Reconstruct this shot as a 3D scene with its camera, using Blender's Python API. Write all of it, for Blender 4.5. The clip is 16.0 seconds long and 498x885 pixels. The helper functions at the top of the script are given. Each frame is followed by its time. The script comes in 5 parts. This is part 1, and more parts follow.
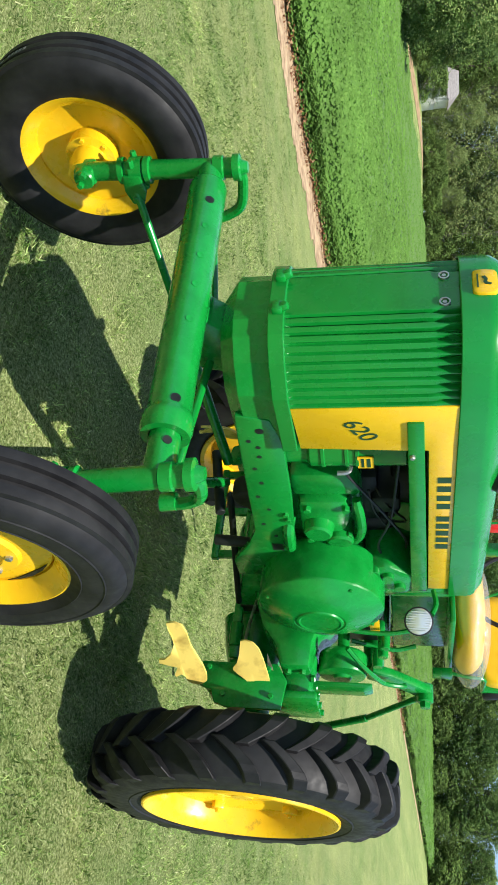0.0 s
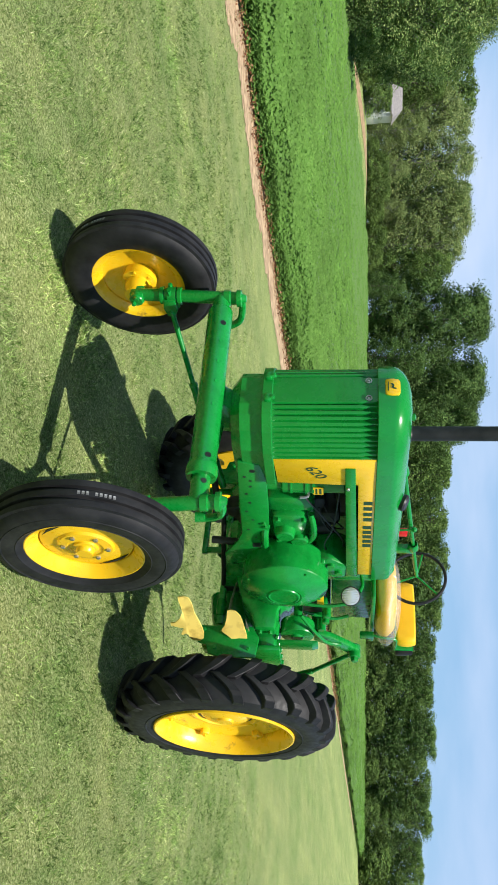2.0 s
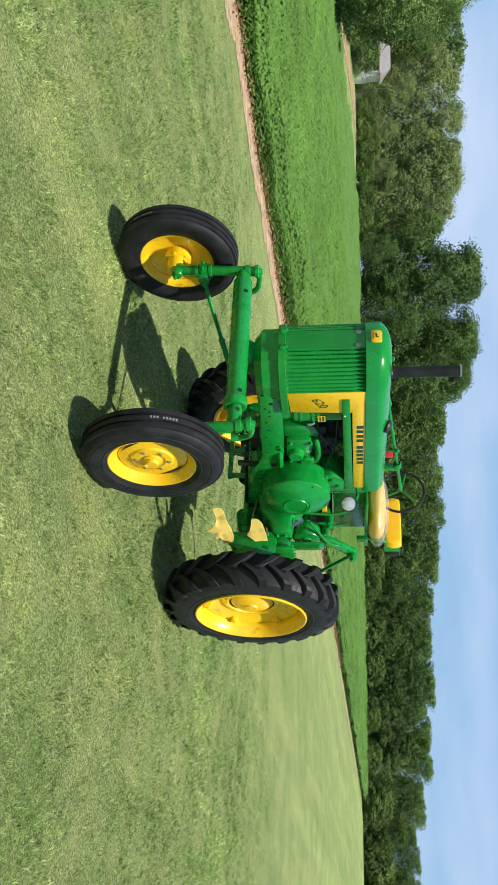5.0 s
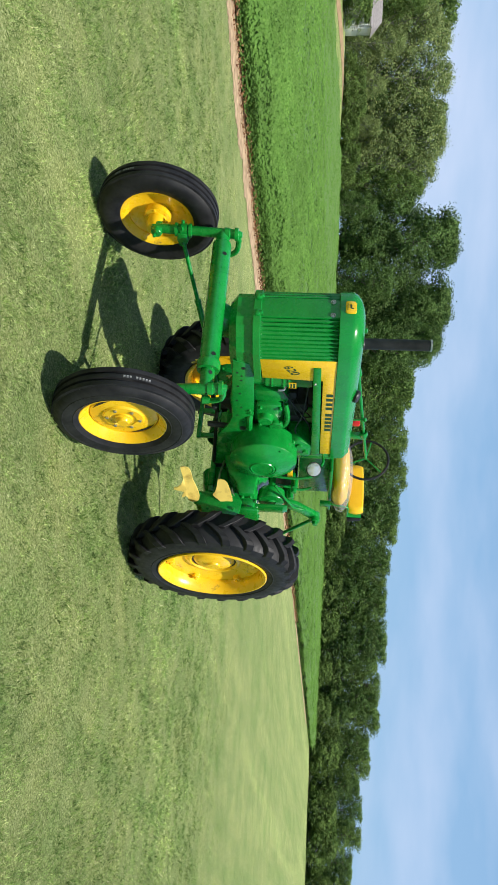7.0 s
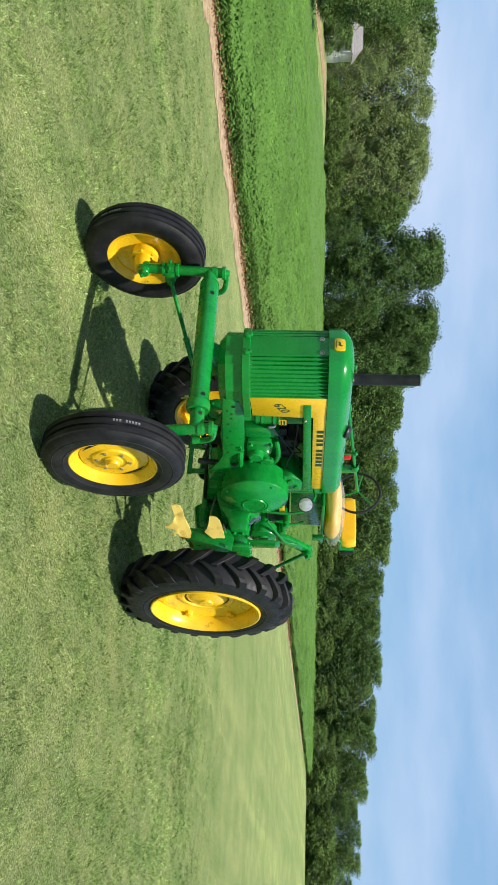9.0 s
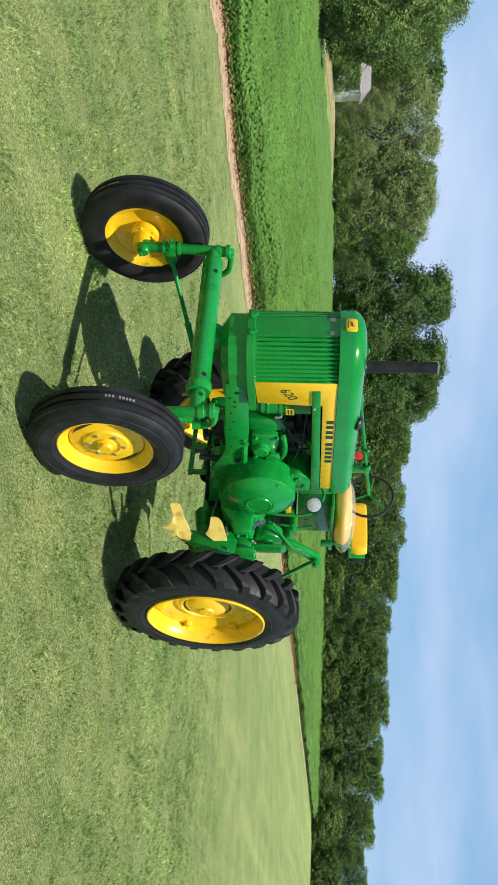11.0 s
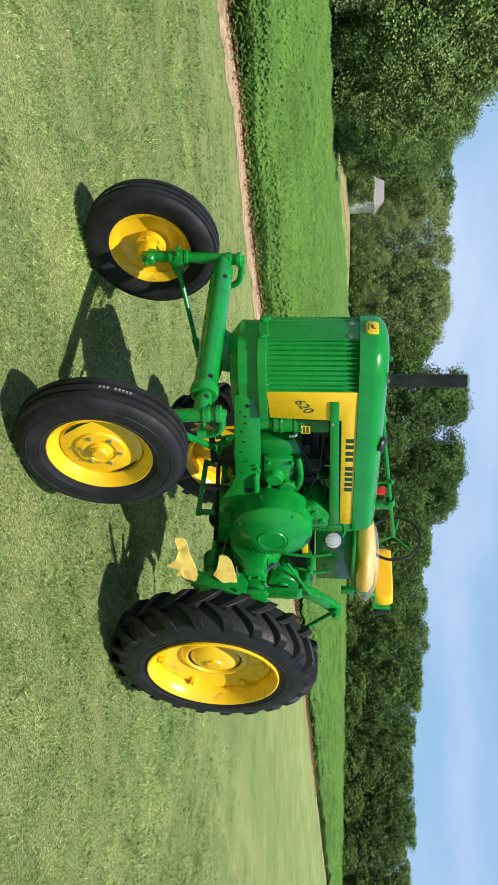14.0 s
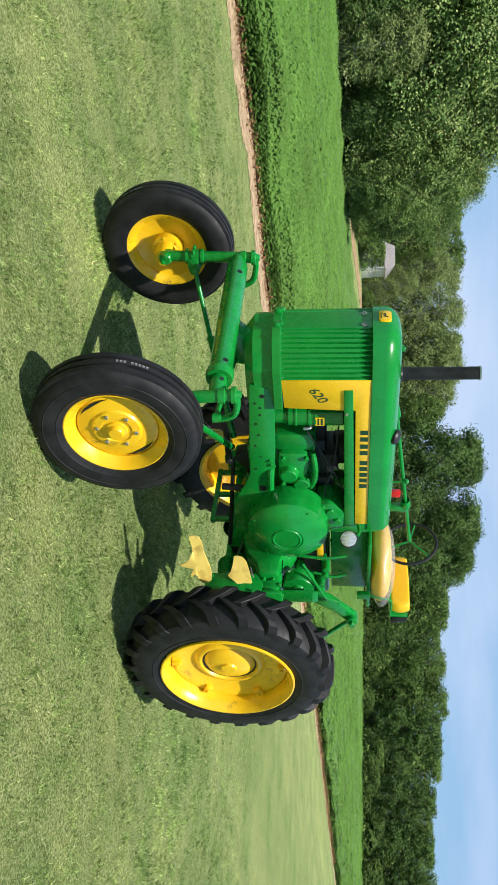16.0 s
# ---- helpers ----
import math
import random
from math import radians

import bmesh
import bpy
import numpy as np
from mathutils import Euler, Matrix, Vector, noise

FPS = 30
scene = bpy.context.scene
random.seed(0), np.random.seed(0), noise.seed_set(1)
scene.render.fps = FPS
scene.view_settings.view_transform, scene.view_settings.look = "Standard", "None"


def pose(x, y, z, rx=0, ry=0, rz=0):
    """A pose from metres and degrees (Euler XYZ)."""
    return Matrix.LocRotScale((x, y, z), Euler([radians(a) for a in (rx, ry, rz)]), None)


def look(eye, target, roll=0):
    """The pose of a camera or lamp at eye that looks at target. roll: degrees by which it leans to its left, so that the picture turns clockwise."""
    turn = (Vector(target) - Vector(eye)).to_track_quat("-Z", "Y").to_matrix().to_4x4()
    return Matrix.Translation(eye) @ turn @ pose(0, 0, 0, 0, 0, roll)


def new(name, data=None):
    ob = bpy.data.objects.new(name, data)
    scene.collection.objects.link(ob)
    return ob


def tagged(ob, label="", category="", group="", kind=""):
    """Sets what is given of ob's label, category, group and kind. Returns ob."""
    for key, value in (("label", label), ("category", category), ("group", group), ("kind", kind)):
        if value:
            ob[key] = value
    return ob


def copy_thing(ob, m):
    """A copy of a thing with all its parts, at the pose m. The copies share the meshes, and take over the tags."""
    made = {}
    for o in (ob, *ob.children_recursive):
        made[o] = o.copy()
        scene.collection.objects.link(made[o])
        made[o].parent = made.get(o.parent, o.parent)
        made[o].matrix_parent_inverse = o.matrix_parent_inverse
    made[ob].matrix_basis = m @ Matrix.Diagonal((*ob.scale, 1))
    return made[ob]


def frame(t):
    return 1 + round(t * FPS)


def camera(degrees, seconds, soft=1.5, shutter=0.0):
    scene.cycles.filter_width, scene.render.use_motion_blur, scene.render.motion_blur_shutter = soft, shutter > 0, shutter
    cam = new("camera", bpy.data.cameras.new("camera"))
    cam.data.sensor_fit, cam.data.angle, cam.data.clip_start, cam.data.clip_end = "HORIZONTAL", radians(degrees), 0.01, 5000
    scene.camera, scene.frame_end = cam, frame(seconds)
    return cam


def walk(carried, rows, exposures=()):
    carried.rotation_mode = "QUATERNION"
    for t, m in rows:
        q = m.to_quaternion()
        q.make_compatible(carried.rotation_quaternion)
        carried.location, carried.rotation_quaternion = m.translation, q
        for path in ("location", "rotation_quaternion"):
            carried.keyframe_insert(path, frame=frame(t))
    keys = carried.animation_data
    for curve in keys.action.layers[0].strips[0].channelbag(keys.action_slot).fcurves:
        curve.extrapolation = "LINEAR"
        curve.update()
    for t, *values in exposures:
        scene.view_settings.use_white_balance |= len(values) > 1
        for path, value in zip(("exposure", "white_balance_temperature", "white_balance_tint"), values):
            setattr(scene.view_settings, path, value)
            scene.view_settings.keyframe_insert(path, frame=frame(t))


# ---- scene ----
PATH = [
    (0, (4.163, 2.048, 1.609), (2.591, 0.874, 1.216), 89.4),
    (0.5, (4.451, 2.320, 1.631), (2.915, 1.093, 1.264), 88.2),
    (1, (4.856, 2.512, 1.615), (3.275, 1.322, 1.326), 89.9),
    (1.5, (5.196, 2.787, 1.615), (3.633, 1.566, 1.359), 90.4),
    (2, (5.629, 2.883, 1.625), (4.038, 1.699, 1.376), 90.5),
    (2.5, (5.915, 3.076, 1.627), (4.320, 1.897, 1.377), 89.5),
    (3, (6.219, 3.205, 1.598), (4.574, 2.098, 1.339), 90.2),
    (3.5, (6.469, 3.374, 1.613), (4.793, 2.311, 1.360), 90.1),
    (3.7, (6.507, 3.455, 1.615), (4.843, 2.373, 1.367), 90.4),
    (5.8, (6.798, 3.977, 1.632), (5.156, 2.859, 1.394), 88.9),
    (6, (6.826, 3.932, 1.630), (5.173, 2.827, 1.413), 89.4),
    (6.5, (6.820, 3.886, 1.621), (5.140, 2.814, 1.451), 91.4),
    (7, (6.776, 3.871, 1.618), (5.066, 2.846, 1.460), 92.6),
    (7.5, (6.778, 3.908, 1.602), (5.067, 2.883, 1.460), 91.7),
    (8, (6.865, 3.974, 1.606), (5.182, 2.901, 1.483), 90.8),
    (8.5, (6.854, 3.888, 1.614), (5.189, 2.789, 1.492), 91.0),
    (9, (6.819, 3.754, 1.607), (5.135, 2.681, 1.471), 91.4),
    (11.5, (6.121, 3.837, 1.604), (4.531, 2.634, 1.445), 91.8),
    (12, (5.989, 3.931, 1.612), (4.457, 2.655, 1.455), 92.1),
    (12.5, (5.871, 3.981, 1.598), (4.386, 2.653, 1.422), 92.3),
    (13, (5.769, 3.993, 1.607), (4.306, 2.644, 1.409), 91.4),
    (13.5, (5.656, 3.969, 1.616), (4.192, 2.622, 1.414), 91.0),
    (14, (5.498, 3.925, 1.618), (4.033, 2.580, 1.412), 91.1),
    (14.5, (5.382, 3.919, 1.630), (3.916, 2.580, 1.394), 91.4),
    (15, (5.319, 4.026, 1.622), (3.873, 2.665, 1.383), 91.7),
    (15.5, (5.242, 4.160, 1.610), (3.857, 2.736, 1.369), 91.1),
    (16, (5.183, 4.284, 1.622), (3.833, 2.828, 1.380), 90.5),
]
cam = camera(34.1, 16.0, 0.78)
walk(cam, [(t, look(eye, target, roll)) for t, eye, target, roll in PATH], exposures=[(0, 0.62), (2, 0.46), (3.5, 0.38), (6, 0.35), (11.3, 0.37), (16, 0.39)])

# ---- sun and sky ----
SUN_WAY = Vector((0.26, 0.39, 1.0)).normalized()
sun_lamp = new("sun", bpy.data.lights.new("sun", "SUN"))
sun_lamp.data.energy, sun_lamp.data.angle, sun_lamp.data.color = 5.0, radians(0.5), (1.0, 0.96, 0.9)
sun_lamp.matrix_world = look(SUN_WAY * 60, (0, 0, 0))

world = bpy.data.worlds.new("sky")
scene.world = world
world.use_nodes = True
wt = world.node_tree
wt.nodes.clear()
sky = wt.nodes.new("ShaderNodeTexSky")
sky.sky_type, sky.sun_disc = "NISHITA", False
sky.sun_elevation, sky.sun_rotation = math.asin(SUN_WAY.z), math.atan2(SUN_WAY.x, SUN_WAY.y)
sky.air_density, sky.dust_density, sky.ozone_density = 1.0, 0.15, 1.2
w_coord = wt.nodes.new("ShaderNodeTexCoord")
w_map = wt.nodes.new("ShaderNodeMapping")
w_map.inputs["Scale"].default_value = (1.2, 1.2, 4.5)
w_noise = wt.nodes.new("ShaderNodeTexNoise")
w_noise.inputs["Scale"].default_value, w_noise.inputs["Detail"].default_value, w_noise.inputs["Roughness"].default_value = 1.7, 6, 0.5
w_ramp = wt.nodes.new("ShaderNodeValToRGB")
w_ramp.color_ramp.elements[0].position, w_ramp.color_ramp.elements[1].position = 0.46, 0.76
w_ramp.color_ramp.elements[1].color = (0.8, 0.8, 0.8, 1)
w_mix = wt.nodes.new("ShaderNodeMixRGB")
w_mix.inputs[2].default_value = (8.8, 10.2, 13.2, 1)
w_haze = wt.nodes.new("ShaderNodeMixRGB")
w_haze.inputs[2].default_value = (4.5, 7.9, 12.4, 1)
w_up = wt.nodes.new("ShaderNodeSeparateXYZ")
w_low = wt.nodes.new("ShaderNodeMapRange")
w_low.inputs["From Min"].default_value, w_low.inputs["From Max"].default_value = 0.2, 0.8
w_low.inputs["To Min"].default_value, w_low.inputs["To Max"].default_value = 0.7, 0.0
w_bg = wt.nodes.new("ShaderNodeBackground")
w_bg.inputs["Strength"].default_value = 0.060
w_out = wt.nodes.new("ShaderNodeOutputWorld")
wt.links.new(w_coord.outputs["Generated"], w_map.inputs["Vector"])
wt.links.new(w_map.outputs["Vector"], w_noise.inputs["Vector"])
wt.links.new(w_noise.outputs["Fac"], w_ramp.inputs["Fac"])
wt.links.new(w_ramp.outputs["Color"], w_mix.inputs[0])
wt.links.new(w_coord.outputs["Generated"], w_up.inputs["Vector"])
wt.links.new(w_up.outputs["Z"], w_low.inputs["Value"])
wt.links.new(w_low.outputs["Result"], w_haze.inputs[0])
wt.links.new(sky.outputs["Color"], w_haze.inputs[1])
wt.links.new(w_haze.outputs["Color"], w_mix.inputs[1])
wt.links.new(w_mix.outputs["Color"], w_bg.inputs["Color"])
wt.links.new(w_bg.outputs["Background"], w_out.inputs["Surface"])


# ---- materials ----
def mat_base(name):
    m = bpy.data.materials.new(name)
    m.use_nodes = True
    nt = m.node_tree
    return m, nt, nt.nodes["Principled BSDF"]


def noise_node(nt, scale, detail=4, rough=0.55, stretch=None):
    tc = nt.nodes.new("ShaderNodeTexCoord")
    n = nt.nodes.new("ShaderNodeTexNoise")
    n.inputs["Scale"].default_value, n.inputs["Detail"].default_value, n.inputs["Roughness"].default_value = scale, detail, rough
    if stretch:
        mp = nt.nodes.new("ShaderNodeMapping")
        mp.inputs["Scale"].default_value = stretch
        nt.links.new(tc.outputs["Object"], mp.inputs["Vector"])
        nt.links.new(mp.outputs["Vector"], n.inputs["Vector"])
    else:
        nt.links.new(tc.outputs["Object"], n.inputs["Vector"])
    return n


def ramp_node(nt, source, stops):
    r = nt.nodes.new("ShaderNodeValToRGB")
    while len(r.color_ramp.elements) < len(stops):
        r.color_ramp.elements.new(0.5)
    for e, (p, c) in zip(r.color_ramp.elements, stops):
        e.position, e.color = p, (*c, 1)
    nt.links.new(source, r.inputs["Fac"])
    return r


def bump_node(nt, b, source, strength, distance):
    bp = nt.nodes.new("ShaderNodeBump")
    bp.inputs["Strength"].default_value, bp.inputs["Distance"].default_value = strength, distance
    nt.links.new(source, bp.inputs["Height"])
    nt.links.new(bp.outputs["Normal"], b.inputs["Normal"])


def surface(name, dark, light, rough=(0.4, 0.6), scale=8.0, metal=0.0, coat=0.0, bump=0.0, bump_scale=60.0, bump_depth=0.002, low=0.35, high=0.65):
    """Two tones mixed by noise, gloss varied by a second noise, fine relief by a third."""
    m, nt, b = mat_base(name)
    n1 = noise_node(nt, scale, 6)
    r1 = ramp_node(nt, n1.outputs["Fac"], [(low, dark), (high, light)])
    nt.links.new(r1.outputs["Color"], b.inputs["Base Color"])
    n2 = noise_node(nt, scale * 3.1, 3)
    r2 = ramp_node(nt, n2.outputs["Fac"], [(0.3, (rough[0],) * 3), (0.7, (rough[1],) * 3)])
    nt.links.new(r2.outputs["Color"], b.inputs["Roughness"])
    b.inputs["Metallic"].default_value, b.inputs["Coat Weight"].default_value = metal, coat
    b.inputs["Coat Roughness"].default_value = 0.08
    if bump:
        n3 = noise_node(nt, bump_scale, 4)
        bump_node(nt, b, n3.outputs["Fac"], bump, bump_depth)
    return m


GREEN = surface("green_paint", (0.003, 0.195, 0.024), (0.005, 0.235, 0.031), (0.2, 0.32), 5, coat=0.25, bump=0.1, bump_scale=90, bump_depth=0.001)
CAST = surface("green_paint_on_casting", (0.003, 0.20, 0.025), (0.005, 0.265, 0.036), (0.2, 0.36), 9, coat=0.25, bump=0.35, bump_scale=70, bump_depth=0.002)
YELLOW = surface("yellow_paint", (0.80, 0.47, 0.008), (0.86, 0.53, 0.012), (0.22, 0.36), 6, coat=0.3, bump=0.08, bump_scale=80, bump_depth=0.001)
WHEEL = surface("worn_yellow_wheel_paint", (0.80, 0.46, 0.008), (0.86, 0.53, 0.012), (0.22, 0.4), 6, coat=0.25, bump=0.12, bump_scale=60, bump_depth=0.001)
nt_ = WHEEL.node_tree
b_ = nt_.nodes["Principled BSDF"]
stain_ = ramp_node(nt_, noise_node(nt_, 7.0, 7, 0.72).outputs["Fac"], [(0.60, (0, 0, 0)), (0.70, (0.75, 0.75, 0.75))])
soil_ = nt_.nodes.new("ShaderNodeMixRGB")
soil_.inputs[2].default_value = (0.16, 0.09, 0.03, 1)
nt_.links.new(stain_.outputs["Color"], soil_.inputs[0])
nt_.links.new(b_.inputs["Base Color"].links[0].from_socket, soil_.inputs[1])
nt_.links.new(soil_.outputs["Color"], b_.inputs["Base Color"])
VINYL = surface("yellow_vinyl", (0.80, 0.46, 0.006), (0.86, 0.52, 0.01), (0.35, 0.5), 7, bump=0.2, bump_scale=160, bump_depth=0.0008)
FADED = surface("faded_yellow_paint", (0.46, 0.31, 0.06), (0.80, 0.60, 0.14), (0.5, 0.7), 11, bump=0.2, bump_scale=60, low=0.3, high=0.5)
TYRE = surface("tyre_rubber", (0.006, 0.006, 0.007), (0.018, 0.018, 0.019), (0.5, 0.68), 10, bump=0.25, bump_scale=120, bump_depth=0.001)
CHALK = surface("white_tyre_marking", (0.07, 0.07, 0.07), (0.30, 0.30, 0.30), (0.6, 0.8), 40)
BLACK = surface("black_painted_steel", (0.010, 0.010, 0.011), (0.022, 0.022, 0.024), (0.35, 0.55), 12, bump=0.2, bump_scale=90)
# near-black for iron parts; also stands in for shade in holes and recesses
DARK = surface("dark_iron_and_shade", (0.006, 0.008, 0.007), (0.017, 0.02, 0.018), (0.4, 0.6), 14, bump=0.3, bump_scale=60)
STEEL = surface("bare_steel", (0.35, 0.35, 0.34), (0.6, 0.6, 0.58), (0.25, 0.45), 20, metal=0.9)
for m_ in (GREEN, CAST):
    m_.node_tree.nodes["Principled BSDF"].inputs["Specular IOR Level"].default_value = 0.4
for m_ in (TYRE, BLACK, DARK):
    m_.node_tree.nodes["Principled BSDF"].inputs["Specular IOR Level"].default_value = 0.3
INK = surface("dark_green_lettering", (0.004, 0.045, 0.016), (0.006, 0.06, 0.02), (0.35, 0.5), 10)
RED = surface("red_plastic", (0.55, 0.01, 0.012), (0.7, 0.02, 0.02), (0.3, 0.4), 10)
RUBBER_HOSE = surface("black_cable_rubber", (0.01, 0.01, 0.01), (0.02, 0.02, 0.02), (0.4, 0.6), 20)
SIDING = surface("white_siding", (0.68, 0.69, 0.68), (0.8, 0.8, 0.78), (0.5, 0.7), 3)
ROOFING = surface("grey_shingle_roof", (0.16, 0.15, 0.15), (0.27, 0.25, 0.24), (0.8, 0.95), 4, bump=0.4, bump_scale=14, bump_depth=0.02)
WINDOW = surface("dark_window_glass", (0.01, 0.012, 0.014), (0.02, 0.022, 0.025), (0.05, 0.1), 2)
BARK = surface("tree_bark", (0.07, 0.055, 0.04), (0.2, 0.17, 0.13), (0.8, 0.95), 4, bump=0.8, bump_scale=9, bump_depth=0.04)
PALE_BARK = surface("pale_tree_bark", (0.2, 0.19, 0.17), (0.42, 0.4, 0.37), (0.8, 0.95), 4, bump=0.6, bump_scale=9, bump_depth=0.03)
SOIL = surface("dry_pinkish_soil", (0.24, 0.155, 0.085), (0.52, 0.375, 0.225), (0.85, 0.98), 6.5, bump=1.0, bump_scale=14, bump_depth=0.06, low=0.3, high=0.66)
TRACK = surface("dry_earth_track", (0.2, 0.14, 0.07), (0.42, 0.28, 0.16), (0.85, 0.98), 2.2, bump=0.8, bump_scale=8, bump_depth=0.05)
# dark green tone puts leaf colour and shade under the beans into the soil
EARTH = surface("shaded_field_soil", (0.05, 0.085, 0.022), (0.09, 0.14, 0.04), (0.9, 1.0), 3, bump=0.8, bump_scale=6, bump_depth=0.05)

FOLIAGE = surface("bean_foliage_mass", (0.075, 0.165, 0.026), (0.12, 0.23, 0.042), (0.6, 0.8), 9, bump=1.0, bump_scale=16, bump_depth=0.08)

LENS = mat_base("ribbed_lamp_glass")[0]
LENS.node_tree.nodes["Principled BSDF"].inputs["Base Color"].default_value = (0.66, 0.68, 0.68, 1)
LENS.node_tree.nodes["Principled BSDF"].inputs["Metallic"].default_value = 0.55
LENS.node_tree.nodes["Principled BSDF"].inputs["Roughness"].default_value = 0.22

WRAP, nt_, b_ = mat_base("clear_plastic_wrap")
nt_.nodes.remove(b_)
clear_, gloss_, blend_ = nt_.nodes.new("ShaderNodeBsdfTransparent"), nt_.nodes.new("ShaderNodeBsdfGlossy"), nt_.nodes.new("ShaderNodeMixShader")
gloss_.inputs["Roughness"].default_value, blend_.inputs[0].default_value = 0.2, 0.16
clear_.inputs["Color"].default_value = (0.97, 0.95, 0.9, 1)
n_ = noise_node(nt_, 14, 5, 0.6, (1.0, 1.6, 0.7))
bump_node(nt_, gloss_, n_.outputs["Fac"], 1.0, 0.03)
milk_, film_ = nt_.nodes.new("ShaderNodeBsdfDiffuse"), nt_.nodes.new("ShaderNodeMixShader")
milk_.inputs["Color"].default_value, film_.inputs[0].default_value = (0.85, 0.86, 0.86, 1), 0.13
nt_.links.new(clear_.outputs["BSDF"], film_.inputs[1])
nt_.links.new(milk_.outputs["BSDF"], film_.inputs[2])
nt_.links.new(film_.outputs["Shader"], blend_.inputs[1])
nt_.links.new(gloss_.outputs["BSDF"], blend_.inputs[2])
nt_.links.new(blend_.outputs["Shader"], nt_.nodes["Material Output"].inputs["Surface"])


def leaf_material(name, tones, trans=0.35, rough=0.55, stripes=False, patch=(0.75, 1.25)):
    """Foliage: each leaf its own tone, partly lit through."""
    m, nt, b = mat_base(name)
    geo = nt.nodes.new("ShaderNodeNewGeometry")
    r = ramp_node(nt, geo.outputs["Random Per Island"], tones)
    nz = noise_node(nt, 0.6, 3)
    hs = nt.nodes.new("ShaderNodeHueSaturation")
    mr = nt.nodes.new("ShaderNodeMapRange")
    mr.inputs["From Min"].default_value, mr.inputs["From Max"].default_value = 0.3, 0.7
    mr.inputs["To Min"].default_value, mr.inputs["To Max"].default_value = patch
    nt.links.new(nz.outputs["Fac"], mr.inputs["Value"])
    nt.links.new(mr.outputs["Result"], hs.inputs["Value"])
    nt.links.new(r.outputs["Color"], hs.inputs["Color"])
    if stripes:
        bands = noise_node(nt, 1.0, 6, 0.7, (0.035, 0.75, 0.1))
        blot = noise_node(nt, 1.1, 7, 0.66)
        rb = ramp_node(nt, bands.outputs["Fac"], [(0.36, (0.80, 0.90, 0.80)), (0.5, (1.0, 1.0, 1.0)), (0.64, (1.2, 1.2, 1.16))])
        rc = ramp_node(nt, blot.outputs["Fac"], [(0.3, (0.72, 0.86, 0.70)), (0.5, (1.0, 1.0, 1.0)), (0.7, (1.24, 1.17, 1.15))])
        # speckle darkens the blades' colour in spots, in place of shade in gaps
        speck = noise_node(nt, 15.0, 4, 0.65)
        rs = ramp_node(nt, speck.outputs["Fac"], [(0.36, (0.30, 0.36, 0.28)), (0.5, (0.96, 0.96, 0.94)), (0.64, (1.75, 1.62, 1.68))])
        for extra in (rb, rc, rs):
            mul = nt.nodes.new("ShaderNodeMixRGB")
            mul.blend_type, mul.inputs[0].default_value = "MULTIPLY", 1.0
            nt.links.new(hs.inputs["Color"].links[0].from_socket, mul.inputs[1])
            nt.links.new(extra.outputs["Color"], mul.inputs[2])
            nt.links.new(mul.outputs["Color"], hs.inputs["Color"])
    nt.links.new(hs.outputs["Color"], b.inputs["Base Color"])
    b.inputs["Roughness"].default_value = rough
    b.inputs["Specular IOR Level"].default_value = 0.12
    tr = nt.nodes.new("ShaderNodeBsdfTranslucent")
    nt.links.new(hs.outputs["Color"], tr.inputs["Color"])
    mx = nt.nodes.new("ShaderNodeMixShader")
    mx.inputs[0].default_value = trans
    out = nt.nodes["Material Output"]
    nt.links.new(b.outputs["BSDF"], mx.inputs[1])
    nt.links.new(tr.outputs["BSDF"], mx.inputs[2])
    nt.links.new(mx.outputs["Shader"], out.inputs["Surface"])
    return m


CROP_LEAF = leaf_material("bean_leaf", [(0.0, (0.098, 0.205, 0.034)), (0.6, (0.12, 0.245, 0.045)), (1.0, (0.155, 0.29, 0.058))], 0.35)
# wide patch range puts the shading of clumps into the tree leaves' colour
LEAF_A = leaf_material("oak_leaf", [(0.0, (0.042, 0.088, 0.024)), (0.6, (0.093, 0.165, 0.042)), (1.0, (0.155, 0.245, 0.068))], 0.24, patch=(0.55, 1.45))
LEAF_B = leaf_material("maple_leaf", [(0.0, (0.056, 0.108, 0.027)), (0.6, (0.12, 0.195, 0.046)), (1.0, (0.19, 0.28, 0.068))], 0.24, patch=(0.55, 1.45))
LEAF_D = leaf_material("bright_maple_leaf", [(0.0, (0.07, 0.15, 0.035)), (0.6, (0.19, 0.285, 0.08)), (1.0, (0.44, 0.52, 0.19))], 0.24)
LEAF_C = leaf_material("willow_leaf", [(0.0, (0.1, 0.16, 0.05)), (0.6, (0.195, 0.26, 0.085)), (1.0, (0.33, 0.38, 0.14))], 0.24)
LITTER = leaf_material("dead_leaf", [(0.0, (0.12, 0.05, 0.025)), (0.5, (0.28, 0.13, 0.065)), (0.8, (0.42, 0.27, 0.15)), (1.0, (0.12, 0.2, 0.05))], 0.2)
BLADE = leaf_material("grass_blade", [(0.0, (0.115, 0.205, 0.042)), (0.4, (0.2, 0.305, 0.083)), (0.8, (0.335, 0.44, 0.16)), (0.96, (0.42, 0.48, 0.22)), (1.0, (0.47, 0.48, 0.28))], 0.4, 0.6, True)

# lawn: mown turf, straw flecks and mower stripes along the field's edge
LAWN, nt_, b_ = mat_base("mown_lawn")
fine_ = noise_node(nt_, 62, 8, 0.8)
mid_ = noise_node(nt_, 1.1, 7, 0.66)
stripe_ = noise_node(nt_, 1.0, 6, 0.7, (0.035, 0.75, 0.1))
# darkest stop puts the shade between blades into the turf's colour
r_fine = ramp_node(nt_, fine_.outputs["Fac"], [(0.35, (0.022, 0.036, 0.01)), (0.45, (0.13, 0.17, 0.045)), (0.55, (0.295, 0.35, 0.135)), (0.65, (0.545, 0.55, 0.305))])
